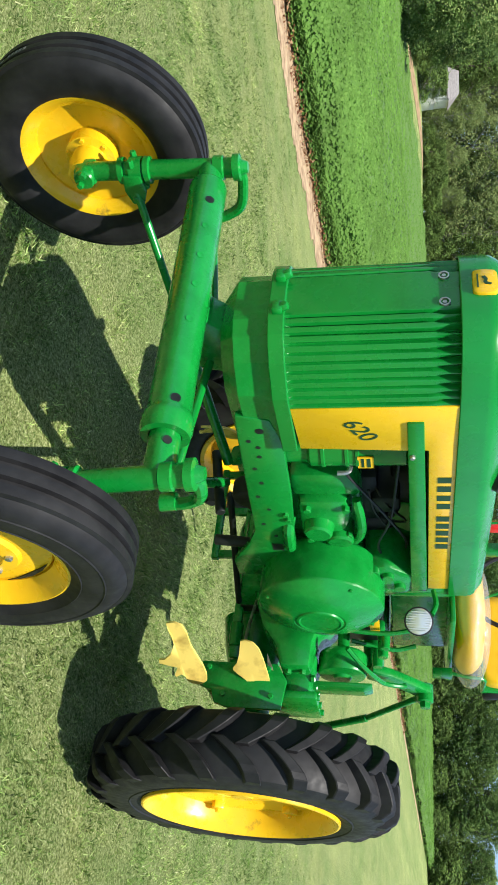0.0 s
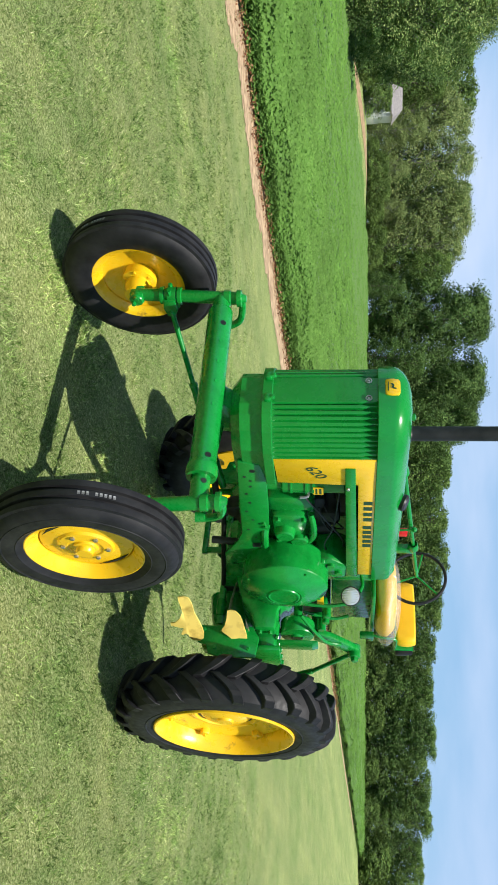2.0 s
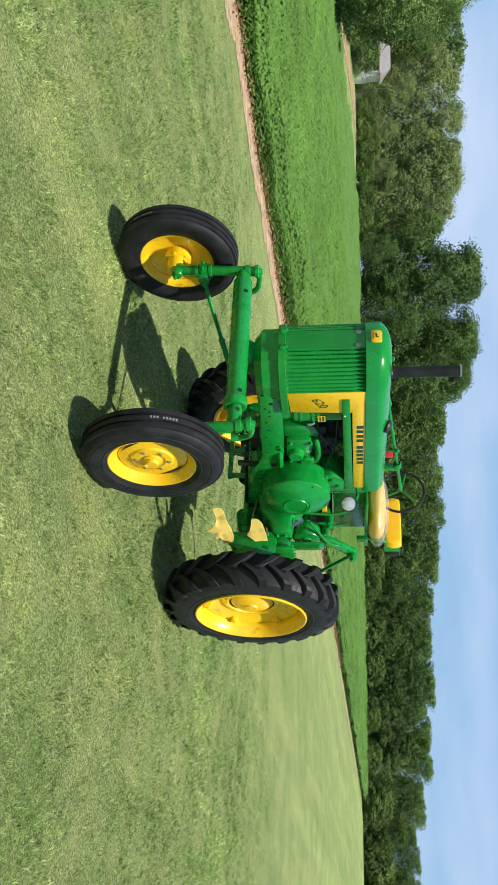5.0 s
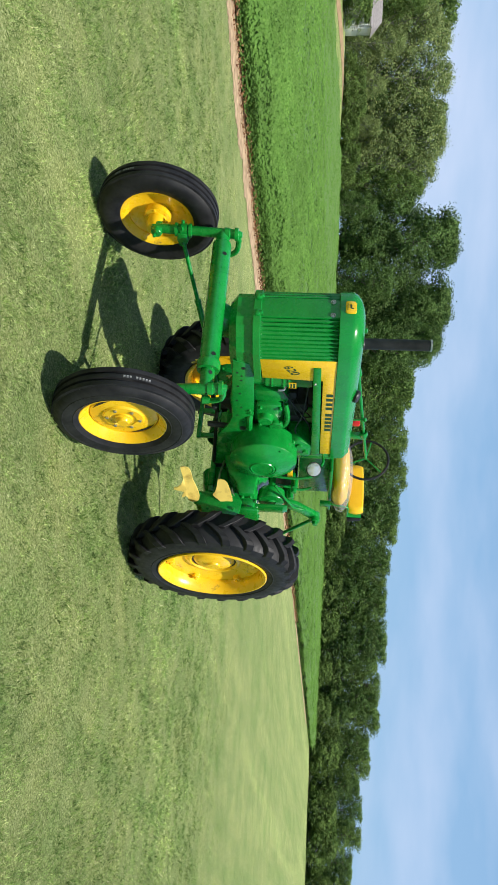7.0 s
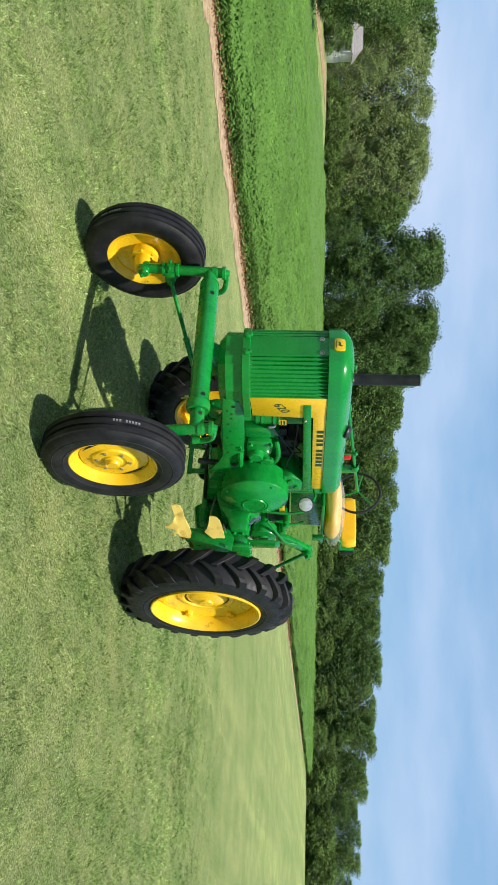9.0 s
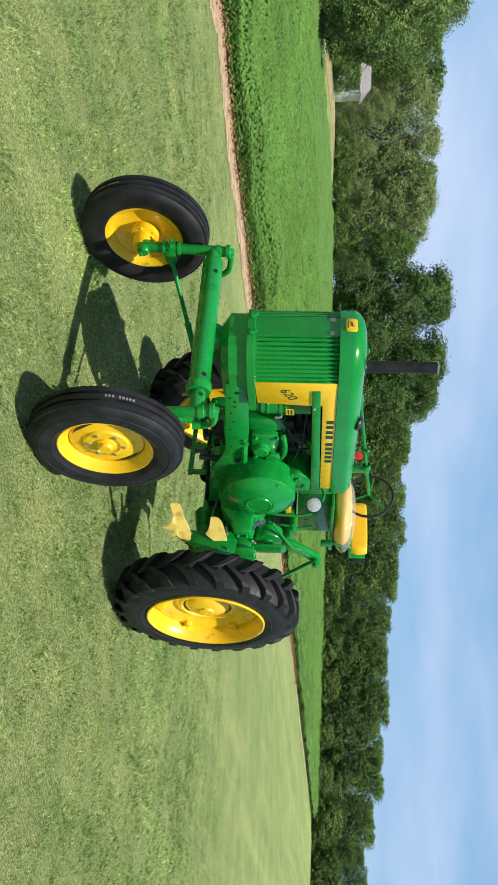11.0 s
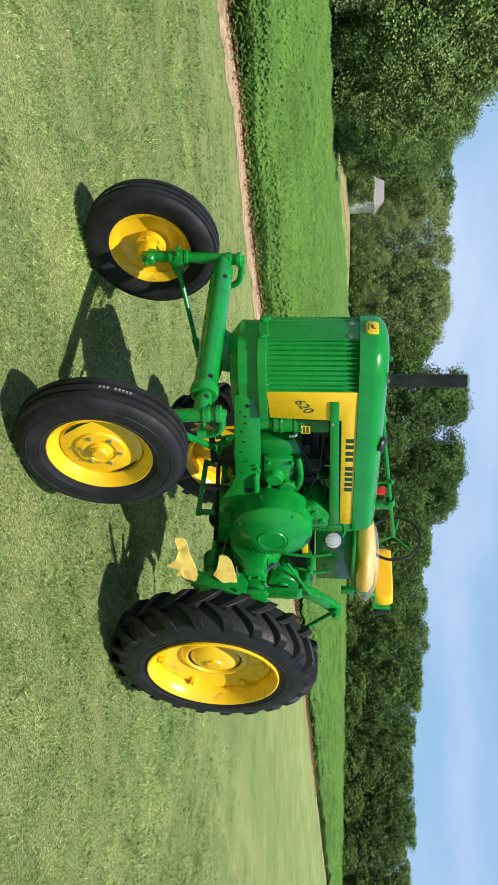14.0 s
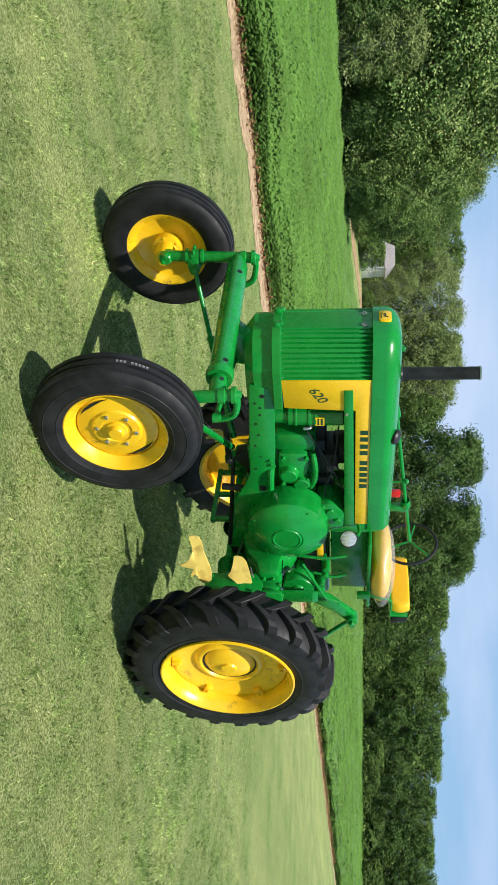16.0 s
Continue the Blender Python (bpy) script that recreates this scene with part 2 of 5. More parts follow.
r_mid = ramp_node(nt_, mid_.outputs["Fac"], [(0.3, (0.72, 0.86, 0.70)), (0.5, (1.0, 1.0, 1.0)), (0.7, (1.24, 1.17, 1.15))])
r_str = ramp_node(nt_, stripe_.outputs["Fac"], [(0.36, (0.80, 0.90, 0.80)), (0.5, (1.0, 1.0, 1.0)), (0.64, (1.2, 1.2, 1.16))])
m1_ = nt_.nodes.new("ShaderNodeMixRGB")
m1_.blend_type, m1_.inputs[0].default_value = "MULTIPLY", 1.0
m2_ = nt_.nodes.new("ShaderNodeMixRGB")
m2_.blend_type, m2_.inputs[0].default_value = "MULTIPLY", 1.0
nt_.links.new(r_fine.outputs["Color"], m1_.inputs[1])
nt_.links.new(r_mid.outputs["Color"], m1_.inputs[2])
nt_.links.new(m1_.outputs["Color"], m2_.inputs[1])
nt_.links.new(r_str.outputs["Color"], m2_.inputs[2])
nt_.links.new(m2_.outputs["Color"], b_.inputs["Base Color"])
b_.inputs["Roughness"].default_value = 0.9
b_.inputs["Specular IOR Level"].default_value = 0.15
bump_node(nt_, b_, fine_.outputs["Fac"], 0.9, 0.03)


# ---- building helpers ----
def part(name, bm, material, parent, label="", smooth=0.6):
    """One mesh object out of a bmesh, under a thing or a part."""
    bm.normal_update()
    for e in bm.edges:
        e.smooth = len(e.link_faces) == 2 and e.calc_face_angle(3.0) < smooth
    for face in bm.faces:
        face.smooth = True
    me = bpy.data.meshes.new(name)
    bm.to_mesh(me)
    bm.free()
    me.materials.append(material)
    ob = new(name, me)
    ob.parent = parent
    if label:
        ob["label"] = label
    return ob


def thing(name, label, category, group="", kind=""):
    return tagged(new(name), label, category, group, kind)


def solid(bm, verts, faces, bevel=0.0, segments=2):
    vs = [bm.verts.new(v) for v in verts]
    fs = [bm.faces.new([vs[i] for i in f]) for f in faces]
    bmesh.ops.recalc_face_normals(bm, faces=fs)
    if bevel:
        es = list({e for f in fs for e in f.edges})
        bmesh.ops.bevel(bm, geom=es, offset=bevel, segments=segments, profile=0.5, affect="EDGES", clamp_overlap=True)


def box(bm, x0, x1, y0, y1, z0, z1, bevel=0.006):
    v = [(x, y, z) for x in (x0, x1) for y in (y0, y1) for z in (z0, z1)]
    solid(bm, v, [(0, 1, 3, 2), (4, 6, 7, 5), (0, 4, 5, 1), (2, 3, 7, 6), (0, 2, 6, 4), (1, 5, 7, 3)], bevel)


def slab(bm, pts, w0, w1, axis="y", bevel=0.006):
    """A polygon drawn out along an axis. pts: (x, z) for y, (y, z) for x, (x, y) for z."""
    def put(p, w):
        return {"y": (p[0], w, p[1]), "x": (w, p[0], p[1]), "z": (p[0], p[1], w)}[axis]
    n = len(pts)
    v = [put(p, w0) for p in pts] + [put(p, w1) for p in pts]
    f = [tuple(range(n)), tuple(range(2 * n - 1, n - 1, -1))] + [(i, (i + 1) % n, n + (i + 1) % n, n + i) for i in range(n)]
    solid(bm, v, f, bevel)


def axes_of(way):
    q = Vector(way).normalized().to_track_quat("Z", "Y")
    return q @ Vector((1, 0, 0)), q @ Vector((0, 1, 0)), Vector(way).normalized()


def lathe(bm, profile, origin, way, n=32, closed=False):
    """Turns (radius, along) pairs round an axis; ends with radius 0 close in a point."""
    u, v, w = axes_of(way)
    o = Vector(origin)
    rings = []
    for r, a in profile:
        if r < 1e-6:
            rings.append([bm.verts.new(o + w * a)])
        else:
            rings.append([bm.verts.new(o + w * a + (u * math.cos(t) + v * math.sin(t)) * r) for t in (2 * math.pi * i / n for i in range(n))])
    pairs = list(zip(rings, rings[1:])) + ([(rings[-1], rings[0])] if closed else [])
    fs = []
    for a, b in pairs:
        for i in range(n):
            j = (i + 1) % n
            ids = [a[i % len(a)], a[j % len(a)], b[j % len(b)], b[i % len(b)]]
            ids = list(dict.fromkeys(ids))
            if len(ids) > 2:
                fs.append(bm.faces.new(ids))
    bmesh.ops.recalc_face_normals(bm, faces=fs)


def rod(bm, p, q, r, r2=None, n=16):
    p, q = Vector(p), Vector(q)
    r2 = r if r2 is None else r2
    h = (q - p).length
    c = min(r, r2, h / 2) * 0.15
    lathe(bm, [(0, 0), (r - c, 0), (r, c), (r2, h - c), (r2 - c, h), (0, h)], p, q - p, n)


def pipe(bm, pts, r, n=10, steps=5):
    """A round bar bent smoothly through the points."""
    P = [Vector(p) for p in pts]
    P = [P[0] * 2 - P[1]] + P + [P[-1] * 2 - P[-2]]
    line = []
    for i in range(1, len(P) - 2):
        for k in range(steps):
            t = k / steps
            a, b, c, d = P[i - 1], P[i], P[i + 1], P[i + 2]
            line.append(0.5 * ((2 * b) + (c - a) * t + (2 * a - 5 * b + 4 * c - d) * t * t + (3 * b - a - 3 * c + d) * t ** 3))
    line.append(P[-2])
    rings = []
    ref = None
    for i, p in enumerate(line):
        w = (line[min(i + 1, len(line) - 1)] - line[max(i - 1, 0)]).normalized()
        ref = w.orthogonal().normalized() if ref is None else (ref - w * ref.dot(w)).normalized()
        s = w.cross(ref)
        rings.append([bm.verts.new(p + (ref * math.cos(t) + s * math.sin(t)) * r) for t in (2 * math.pi * k / n for k in range(n))])
    fs = [bm.faces.new(rings[0][::-1]), bm.faces.new(rings[-1])]
    for a, b in zip(rings, rings[1:]):
        fs += [bm.faces.new([a[k], a[(k + 1) % n], b[(k + 1) % n], b[k]]) for k in range(n)]
    bmesh.ops.recalc_face_normals(bm, faces=fs)


def bolt(bm, p, way, r=0.012, h=0.01):
    lathe(bm, [(0, 0), (r, 0), (r, h * 0.8), (r * 0.8, h), (0, h)], p, way, 6)


def fast_mesh(name, verts, faces, material):
    """A mesh from arrays of places and of equal-sided faces."""
    me = bpy.data.meshes.new(name)
    k = faces.shape[1]
    me.vertices.add(len(verts))
    me.vertices.foreach_set("co", np.asarray(verts, dtype=np.float32).ravel())
    me.loops.add(faces.size)
    me.loops.foreach_set("vertex_index", np.asarray(faces, dtype=np.int32).ravel())
    me.polygons.add(len(faces))
    me.polygons.foreach_set("loop_start", np.arange(0, faces.size, k, dtype=np.int32))
    me.polygons.foreach_set("loop_total", np.full(len(faces), k, dtype=np.int32))
    me.update(calc_edges=True)
    me.materials.append(material)
    return me


def leaves(rng, centres, normals, length, width):
    """Folded leaf blades (two triangles each) at the centres, facing about along the normals."""
    n = len(centres)
    nr = normals / np.linalg.norm(normals, axis=1, keepdims=True)
    a = np.cross(nr, rng.normal(size=(n, 3)))
    a /= np.linalg.norm(a, axis=1, keepdims=True)
    b = np.cross(nr, a)
    s = rng.uniform(0.7, 1.3, (n, 1))
    L, W = a * length * s / 2, b * width * s / 2
    v = np.stack([centres - L, centres + W + nr * width * 0.2, centres + L, centres - W + nr * width * 0.2], axis=1).reshape(-1, 3)
    i = np.arange(n)[:, None] * 4
    f = np.concatenate([i + np.array([[0, 1, 2]]), i + np.array([[0, 2, 3]])], axis=0)
    return v, f


# ---- ground ----
def ramp01(v, a, b):
    t = np.clip((v - a) / (b - a), 0, 1)
    return t * t * (3 - 2 * t)


def ground_z(x, y):
    """Height of the land: level under the tractor, rising slowly towards the woods."""
    x, y = np.asarray(x, dtype=float), np.asarray(y, dtype=float)
    back = np.clip(-x, 0, 90)
    z = 0.036 * (np.sqrt(back * back + 9) - 3) - 0.059 * np.clip(x, 0, 5)
    z = z + 0.016 * np.clip(-y - 12, 0, 60) * ramp01(-x, 30, 52)
    z = z + 0.035 * ramp01(-y, 0.2, 1.0) * ramp01(x, 0.8, 2.2)
    return z + 0.9 * np.exp(-((x + 40) ** 2 + (y + 77) ** 2) / 150)


def edge_y(x):
    """The line where the lawn ends and the bean field begins."""
    x = np.asarray(x, dtype=float)
    return np.where(x > -12, -8.75 + 0.06 * np.clip(x, -12, 20), -9.47 + (x + 12) * 0.02) + 0.05 * np.sin(x * 1.7) + 0.04 * np.sin(x * 4.3)


def sheet(name, xs, ys, lift, material, kind="structure", label="", shape=None):
    """A strip of land over a grid; shape turns the grid's second number into y."""
    gx, gy = np.meshgrid(np.asarray(xs), np.asarray(ys), indexing="ij")
    if shape:
        gy = shape(gx, gy)
    gz = ground_z(gx, gy) + lift
    v = np.stack([gx, gy, gz], axis=2).reshape(-1, 3)
    a, b = len(xs), len(ys)
    i = (np.arange(a - 1)[:, None] * b + np.arange(b - 1)[None, :]).ravel()
    me = fast_mesh(name, v, np.stack([i, i + b, i + b + 1, i + 1], axis=1), material)
    me.polygons.foreach_set("use_smooth", np.ones(len(me.polygons), dtype=bool))
    return tagged(new(name, me), label, "ground", kind=kind)


NEAR = [-1500, -700, -350, -200, -150, -120] + list(np.arange(-100, -20, 2.0)) + list(np.arange(-20, 20, 0.5)) + [20, 26, 34, 45, 60, 90, 150, 300, 700, 1500]
sheet("ground", NEAR, NEAR, 0.0, LAWN, label="short mown lawn with straw flecks and mower stripes")
XS = list(np.arange(-110, -20, 3.0)) + list(np.arange(-20, 16, 0.4)) + [18, 22, 28, 36, 50]
XF = list(np.arange(-60, -12, 1.5)) + list(np.arange(-12, 14, 0.05)) + [15, 18, 24, 36]
sheet("bare_soil_strip", XF, [0.72, 0.55, 0.35, 0.2, 0.0, -0.3], 0.007, SOIL, label="narrow strip of dry pinkish bare soil along the field", shape=lambda gx, gy: edge_y(gx) + gy * (1 - 0.65 * ramp01(-gx, 6, 28)) * (1 + 0.08 * np.sin(gx * 2.3) + 0.06 * np.sin(gx * 5.9) + 0.05 * np.sin(gx * 13.1) + 0.16 * np.sin(gx * 37.7 + 3 * np.sin(gx * 7.1)) * np.sin(gx * 23.3)))
sheet("field_soil", XS, [0, -2, -5, -10, -18, -28, -40, -54], 0.03, EARTH, label="bean field soil with the plants' shade in its dark green colour", shape=lambda gx, gy: edge_y(gx) - 0.25 + gy)
sheet("dirt_track", list(np.arange(-60, -24, 2.0)), [-1.3, -0.7, 0, 0.7, 1.3], 0.03, TRACK, label="pale dirt track before the woods", shape=lambda gx, gy: -68.5 + 0.25 * (gx + 30) + gy)

# bean plants: leaves in rows, dense by the lawn and thinner far off
rng = np.random.default_rng(3)


def bean_patch(name, x0, x1, d0, d1, count, size, label):
    x = rng.uniform(x0, x1, count)
    d = d0 + (d1 - d0) * rng.random(count) ** 1.25
    row = np.round(d / 0.38) * 0.38
    d = np.where(rng.random(count) < 0.4, row + rng.normal(0, 0.08, count), d)
    d = np.maximum(d, 0.02)
    y = edge_y(x) - 0.12 - d
    lump = 0.5 + 0.07 * np.sin(x * 1.9 + d * 0.7) + 0.06 * np.sin(x * 0.6 - d * 1.3) + rng.normal(0, 0.04, count)
    top = np.clip(lump, 0.25, 0.8) * np.clip(0.55 + d * 1.5, 0, 1)
    h = top * (1 - 0.75 * rng.random(count) ** 2.2 * np.where(d < 0.5, 1.25, 0.3))
    z = ground_z(x, y) + np.maximum(h, 0.05)
    nrm = rng.normal(0, 0.3 if size < 0.1 else 0.17, (count, 3)) + np.array([0.4, 0.62, 0.9] if size < 0.1 else [0.2, 0.32, 1.0])
    v, f = leaves(rng, np.stack([x, y, z], axis=1), nrm, size, size * 0.72)
    me = fast_mesh(name, v, f, CROP_LEAF)
    return tagged(new(name, me), label, "bean plants", kind="stuff")


# the closed mass of foliage under the upper leaves
gx_ = np.array(list(np.arange(-105, -20, 1.0)) + list(np.arange(-20, 14, 0.2)))
gd_ = np.array([0.1, 0.3, 0.5] + list(np.arange(0.8, 12, 0.35)) + list(np.arange(12, 54, 1.0)))
mx_, md_ = np.meshgrid(gx_, gd_, indexing="ij")
my_ = edge_y(mx_) - 0.12 - md_
lump_ = 0.45 + 0.07 * np.sin(mx_ * 1.9 + md_ * 0.7) + 0.06 * np.sin(mx_ * 0.6 - md_ * 1.3) + 0.025 * np.sin(md_ * 16.5) + rng.normal(0, 0.03, mx_.shape)
mz_ = ground_z(mx_, my_) + np.clip(lump_, 0.1, 0.7) * np.clip(0.4 + md_ * 1.2, 0, 1)
i_ = (np.arange(len(gx_) - 1)[:, None] * len(gd_) + np.arange(len(gd_) - 1)[None, :]).ravel()
mass = new("bean_foliage", fast_mesh("bean_foliage", np.stack([mx_, my_, mz_], axis=2).reshape(-1, 3), np.stack([i_, i_ + 1, i_ + len(gd_) + 1, i_ + len(gd_)], axis=1), FOLIAGE))
tagged(mass, "closed green mass of bean foliage in the field", "bean plants", kind="stuff")
bean_patch("bean_plants", -16, 11, 0.0, 2.6, 90000, 0.06, "fine upper leaves of the bean plants by the lawn")
bean_patch("bean_plants", -14, 10, 0.0, 9.0, 180000, 0.076, "rows of leafy green bean plants by the lawn")
bean_patch("bean_plants", -45, -14, 0.0, 14.0, 80000, 0.1, "rows of leafy green bean plants")
bean_patch("bean_plants", -45, 12, 9.0, 30.0, 110000, 0.11, "leafy green bean plants farther out in the field")
bean_patch("bean_plants", -105, -45, 0.0, 16.0, 50000, 0.14, "rows of leafy green bean plants below the wood")
bean_patch("bean_plants", -105, 14, 14.0, 53.0, 95000, 0.15, "leafy green bean plants at the far side of the field")

# grass blades round the tractor
def grass_patch(count, reach, power, low, high, width, label):
    rad = reach * rng.random(count) ** power
    ang = rng.uniform(radians(140), radians(296), count)
    gx, gy = 7.0 + rad * np.cos(ang), 5.0 + rad * np.sin(ang)
    clear = gy - edge_y(gx)
    keep = (clear > 0.45 + 0.35 * rng.random(count)) & (rng.random(count) > ramp01(rad, reach * 0.5, reach))
    keep |= (clear > 0.02) & (clear < 0.9) & (rng.random(count) < 0.35)
    gx, gy, rad = gx[keep], gy[keep], rad[keep]
    n = len(gx)
    tuft = np.sin(gx * 5.1 + np.sin(gy * 3.3) * 2.2) * np.sin(gy * 4.7 + np.sin(gx * 2.9) * 2.2) + 0.6 * np.sin(gx * 13.3 + gy * 4) * np.sin(gy * 11.7 - gx * 3)
    hgt = rng.uniform(low, high, n) * (0.95 + 0.5 * tuft) * (1.05 - ramp01(rad, reach * 0.45, reach))
    base = np.stack([gx, gy, ground_z(gx, gy) - 0.004], axis=1)
    turn = rng.uniform(0, 2 * math.pi, n)
    wid = width * (0.6 + 0.17 * rad)
    side = np.stack([np.cos(turn), np.sin(turn), np.zeros(n)], axis=1) * wid[:, None]
    bend = 0.5 * np.stack([np.sin(gx * 1.3 + gy * 0.7), np.cos(gy * 1.1 - gx * 0.5)], axis=1)
    lean = (rng.normal(0, 0.9, (n, 2)) + bend) * hgt[:, None]
    tip = base + np.stack([lean[:, 0], lean[:, 1], hgt], axis=1)
    bv = np.stack([base - side, base + side, tip], axis=1).reshape(-1, 3)
    ob = new("grass_blades", fast_mesh("grass_blades", bv, np.arange(n * 3).reshape(-1, 3), BLADE))
    return tagged(ob, label, "grass", kind="stuff")


grass_patch(1250000, 21.0, 0.78, 0.014, 0.032, 0.0024, "short mown green grass blades with straw-coloured tips")


# dead leaves and stalks along the foot of the crop
n_ = 8000
dx_ = rng.uniform(-34, 12, n_)
dd_ = rng.normal(-0.02, 0.13, n_)
dy_ = edge_y(dx_) + dd_
dz_ = ground_z(dx_, dy_) + 0.02 + 0.1 * rng.random(n_) ** 2 * (dd_ < 0.12)
v_, f_ = leaves(rng, np.stack([dx_, dy_, dz_], axis=1), rng.normal(0, 0.5, (n_, 3)) + np.array([0, 0, 1.0]), 0.055, 0.03)
tagged(new("fallen_leaves", fast_mesh("fallen_leaves", v_, f_, LITTER)), "reddish-brown dead leaves along the foot of the crop", "leaf litter", kind="stuff")


# ---- woods ----
def tree_model(name, seed, height, spread, clumps, per_clump, leaf, material, bark, base=0.16, label="", group="trees of the wood", loose=0.0, fill=0.5):
    """A trunk with limbs, and a crown of uneven clumps of many small leaves."""
    r = np.random.default_rng(seed)
    t = thing(name, label, "tree", group)
    bm = bmesh.new()
    lean = r.normal(0, 0.03, 2) * height
    spine = [Vector((lean[0] * k * k, lean[1] * k * k, height * 0.85 * k)) for k in (0, 0.15, 0.35, 0.6, 1.0)]
    r0 = height * 0.022
    for a, b, ra, rb in zip(spine, spine[1:], (1.25, 1.0, 0.8, 0.5), (1.0, 0.8, 0.5, 0.12)):
        lathe(bm, [(r0 * ra, 0), (r0 * rb, (b - a).length)], a, b - a, 8)
    mids, sizes = [], []
    for k in range(clumps):
        ang_ = k * 2.4 + r.uniform(-0.5, 0.5)
        h = base + (1 - base) * (k + 0.5) / clumps
        w = math.sin(math.pi * min(0.97, 0.14 + 0.80 * (h - base) / (1 - base))) ** 0.6
        d = spread * w * r.uniform(0.35, 0.9)
        size = spread * r.uniform(0.2, 0.36)
        mids.append(Vector((math.cos(ang_) * d + lean[0] * h * h, math.sin(ang_) * d + lean[1] * h * h, min(height * (h + r.normal(0, 0.02)), height - size * 0.75))))
        sizes.append(size)
    for p in mids[::2]:
        s = spine[0].lerp(spine[-1], min(0.9, max(0.12, p.z / (height * 0.85) - 0.18)))
        lathe(bm, [(r0 * 0.38, 0), (r0 * 0.1, (p - s).length)], s, p - s, 6)
    part("trunk", bm, bark, t)
    cs, ns = [], []
    for p, size in zip(mids, sizes):
        m = int(per_clump * (size / spread / 0.29) ** 1.8)
        w = r.normal(size=(m, 3))
        w /= np.linalg.norm(w, axis=1, keepdims=True)
        w[:, 2] = np.where(w[:, 2] < -0.5, -w[:, 2], w[:, 2])
        lump = 1 + 0.22 * np.sin(w[:, :1] * 5 + p.x * 3) * np.sin(w[:, 1:2] * 5 + p.y * 3) + 0.15 * np.sin(w[:, 2:] * 6 + p.z * 2)
        dist = size * (0.3 + (0.78 + 0.3 * loose) * r.random((m, 1)) ** 0.6) * lump
        cs.append(np.array(p)[None, :] + w * dist * np.array([1.0, 1.0, 0.8]))
        ns.append(w + r.normal(0, 0.38, (m, 3)) + np.array([0.12, 0.2, 0.5]))
    # leaves over the crown as a whole, which close the gaps between the clumps
    m = int(clumps * per_clump * fill)
    hh, aa = base + (0.97 - base) * r.random(m) ** 0.9, r.uniform(0, 2 * math.pi, m)
    ww = np.sin(math.pi * np.clip(0.14 + 0.80 * (hh - base) / (1 - base), 0, 0.97)) ** 0.6
    wave = 0.14 * np.sin(aa * 3 + hh * 9 + seed) + 0.12 * np.sin(aa * 7 - hh * 17) + 0.1 * np.sin(aa * 13 + hh * 31)
    rr = spread * ww * (0.8 + wave - 0.45 * r.random(m) ** 2)
    cs.append(np.stack([np.cos(aa) * rr + lean[0] * hh * hh, np.sin(aa) * rr + lean[1] * hh * hh, height * hh], axis=1))
    ns.append(np.stack([np.cos(aa), np.sin(aa), 0.6 + 0 * aa], axis=1) + r.normal(0, 0.4, (m, 3)))
    v, f = leaves(r, np.concatenate(cs), np.concatenate(ns), leaf, leaf * 0.7)
    crown = new("crown", fast_mesh("crown", v, f, material))
    crown.parent = t
    return t


TREES = [
    tree_model("oak_tree", 11, 14.0, 4.8, 80, 420, 0.22, LEAF_A, BARK, 0.06, "tall dark green broadleaf tree at the field's edge"),
    tree_model("maple_tree", 12, 10.0, 3.0, 52, 170, 0.2, LEAF_B, BARK, 0.03, "rounded mid-green broadleaf tree of the wood"),
    tree_model("oak_tree", 13, 10.0, 3.0, 52, 170, 0.2, LEAF_A, BARK, 0.03, "dense dark green broadleaf tree of the wood"),
    tree_model("willow_tree", 14, 11.0, 3.3, 60, 190, 0.18, LEAF_C, PALE_BARK, 0.04, "grey-green loose-crowned tree with pale limbs", loose=0.3),
    tree_model("maple_tree", 15, 15.0, 4.6, 110, 420, 0.17, LEAF_D, PALE_BARK, 0.09, "large leafy tree with bright green leaves and a pale trunk", loose=0.4),
    tree_model("shrub", 16, 3.0, 1.8, 24, 150, 0.15, LEAF_B, BARK, 0.02, "bushy green shrub at the wood's edge", "shrubs of the wood"),
]
MADE = [14.0, 10.0, 10.0, 11.0, 15.0, 3.0]
placed = set()


def plant(kind, x, y, height, turn=0.0, wide=1.0):
    s = height / MADE[kind]
    m = pose(x, y, float(ground_z(x, y)) - 0.15, 0, 0, turn) @ Matrix.Diagonal((s * wide, s * wide, s, 1))
    if kind in placed:
        s0 = TREES[kind].matrix_basis.to_scale()
        return copy_thing(TREES[kind], m @ Matrix.Diagonal((1 / s0.x, 1 / s0.y, 1 / s0.z, 1)))
    placed.add(kind)
    TREES[kind].matrix_basis = m
    return TREES[kind]


def top_line(y):
    """Height above the datum of the wood's upper edge."""
    return float(np.interp(-y, [-24, 0, 8, 17, 30, 37, 50, 55, 61, 67, 73, 77, 81, 100], [6.9, 7.4, 8.0, 9.6, 10.2, 11.5, 12.0, 15.4, 16.7, 17.3, 13.6, 14.3, 16.1, 16.7]))


rt = random.Random(5)
# the long wood behind the field
for k in range(38):
    y = 24 - 2.02 * k + rt.uniform(-0.4, 0.4)
    x = -86 - (y - 24) * 19 / 74 + rt.uniform(-1.0, 1.0)
    h = (top_line(y) - float(ground_z(x, y))) * rt.uniform(0.93, 1.05)
    plant((1, 2, 2, 1, 2, 1, 2)[k % 7], x, y, h, rt.uniform(0, 360), rt.uniform(1.0, 1.2) * (8.5 / h) ** 0.3)
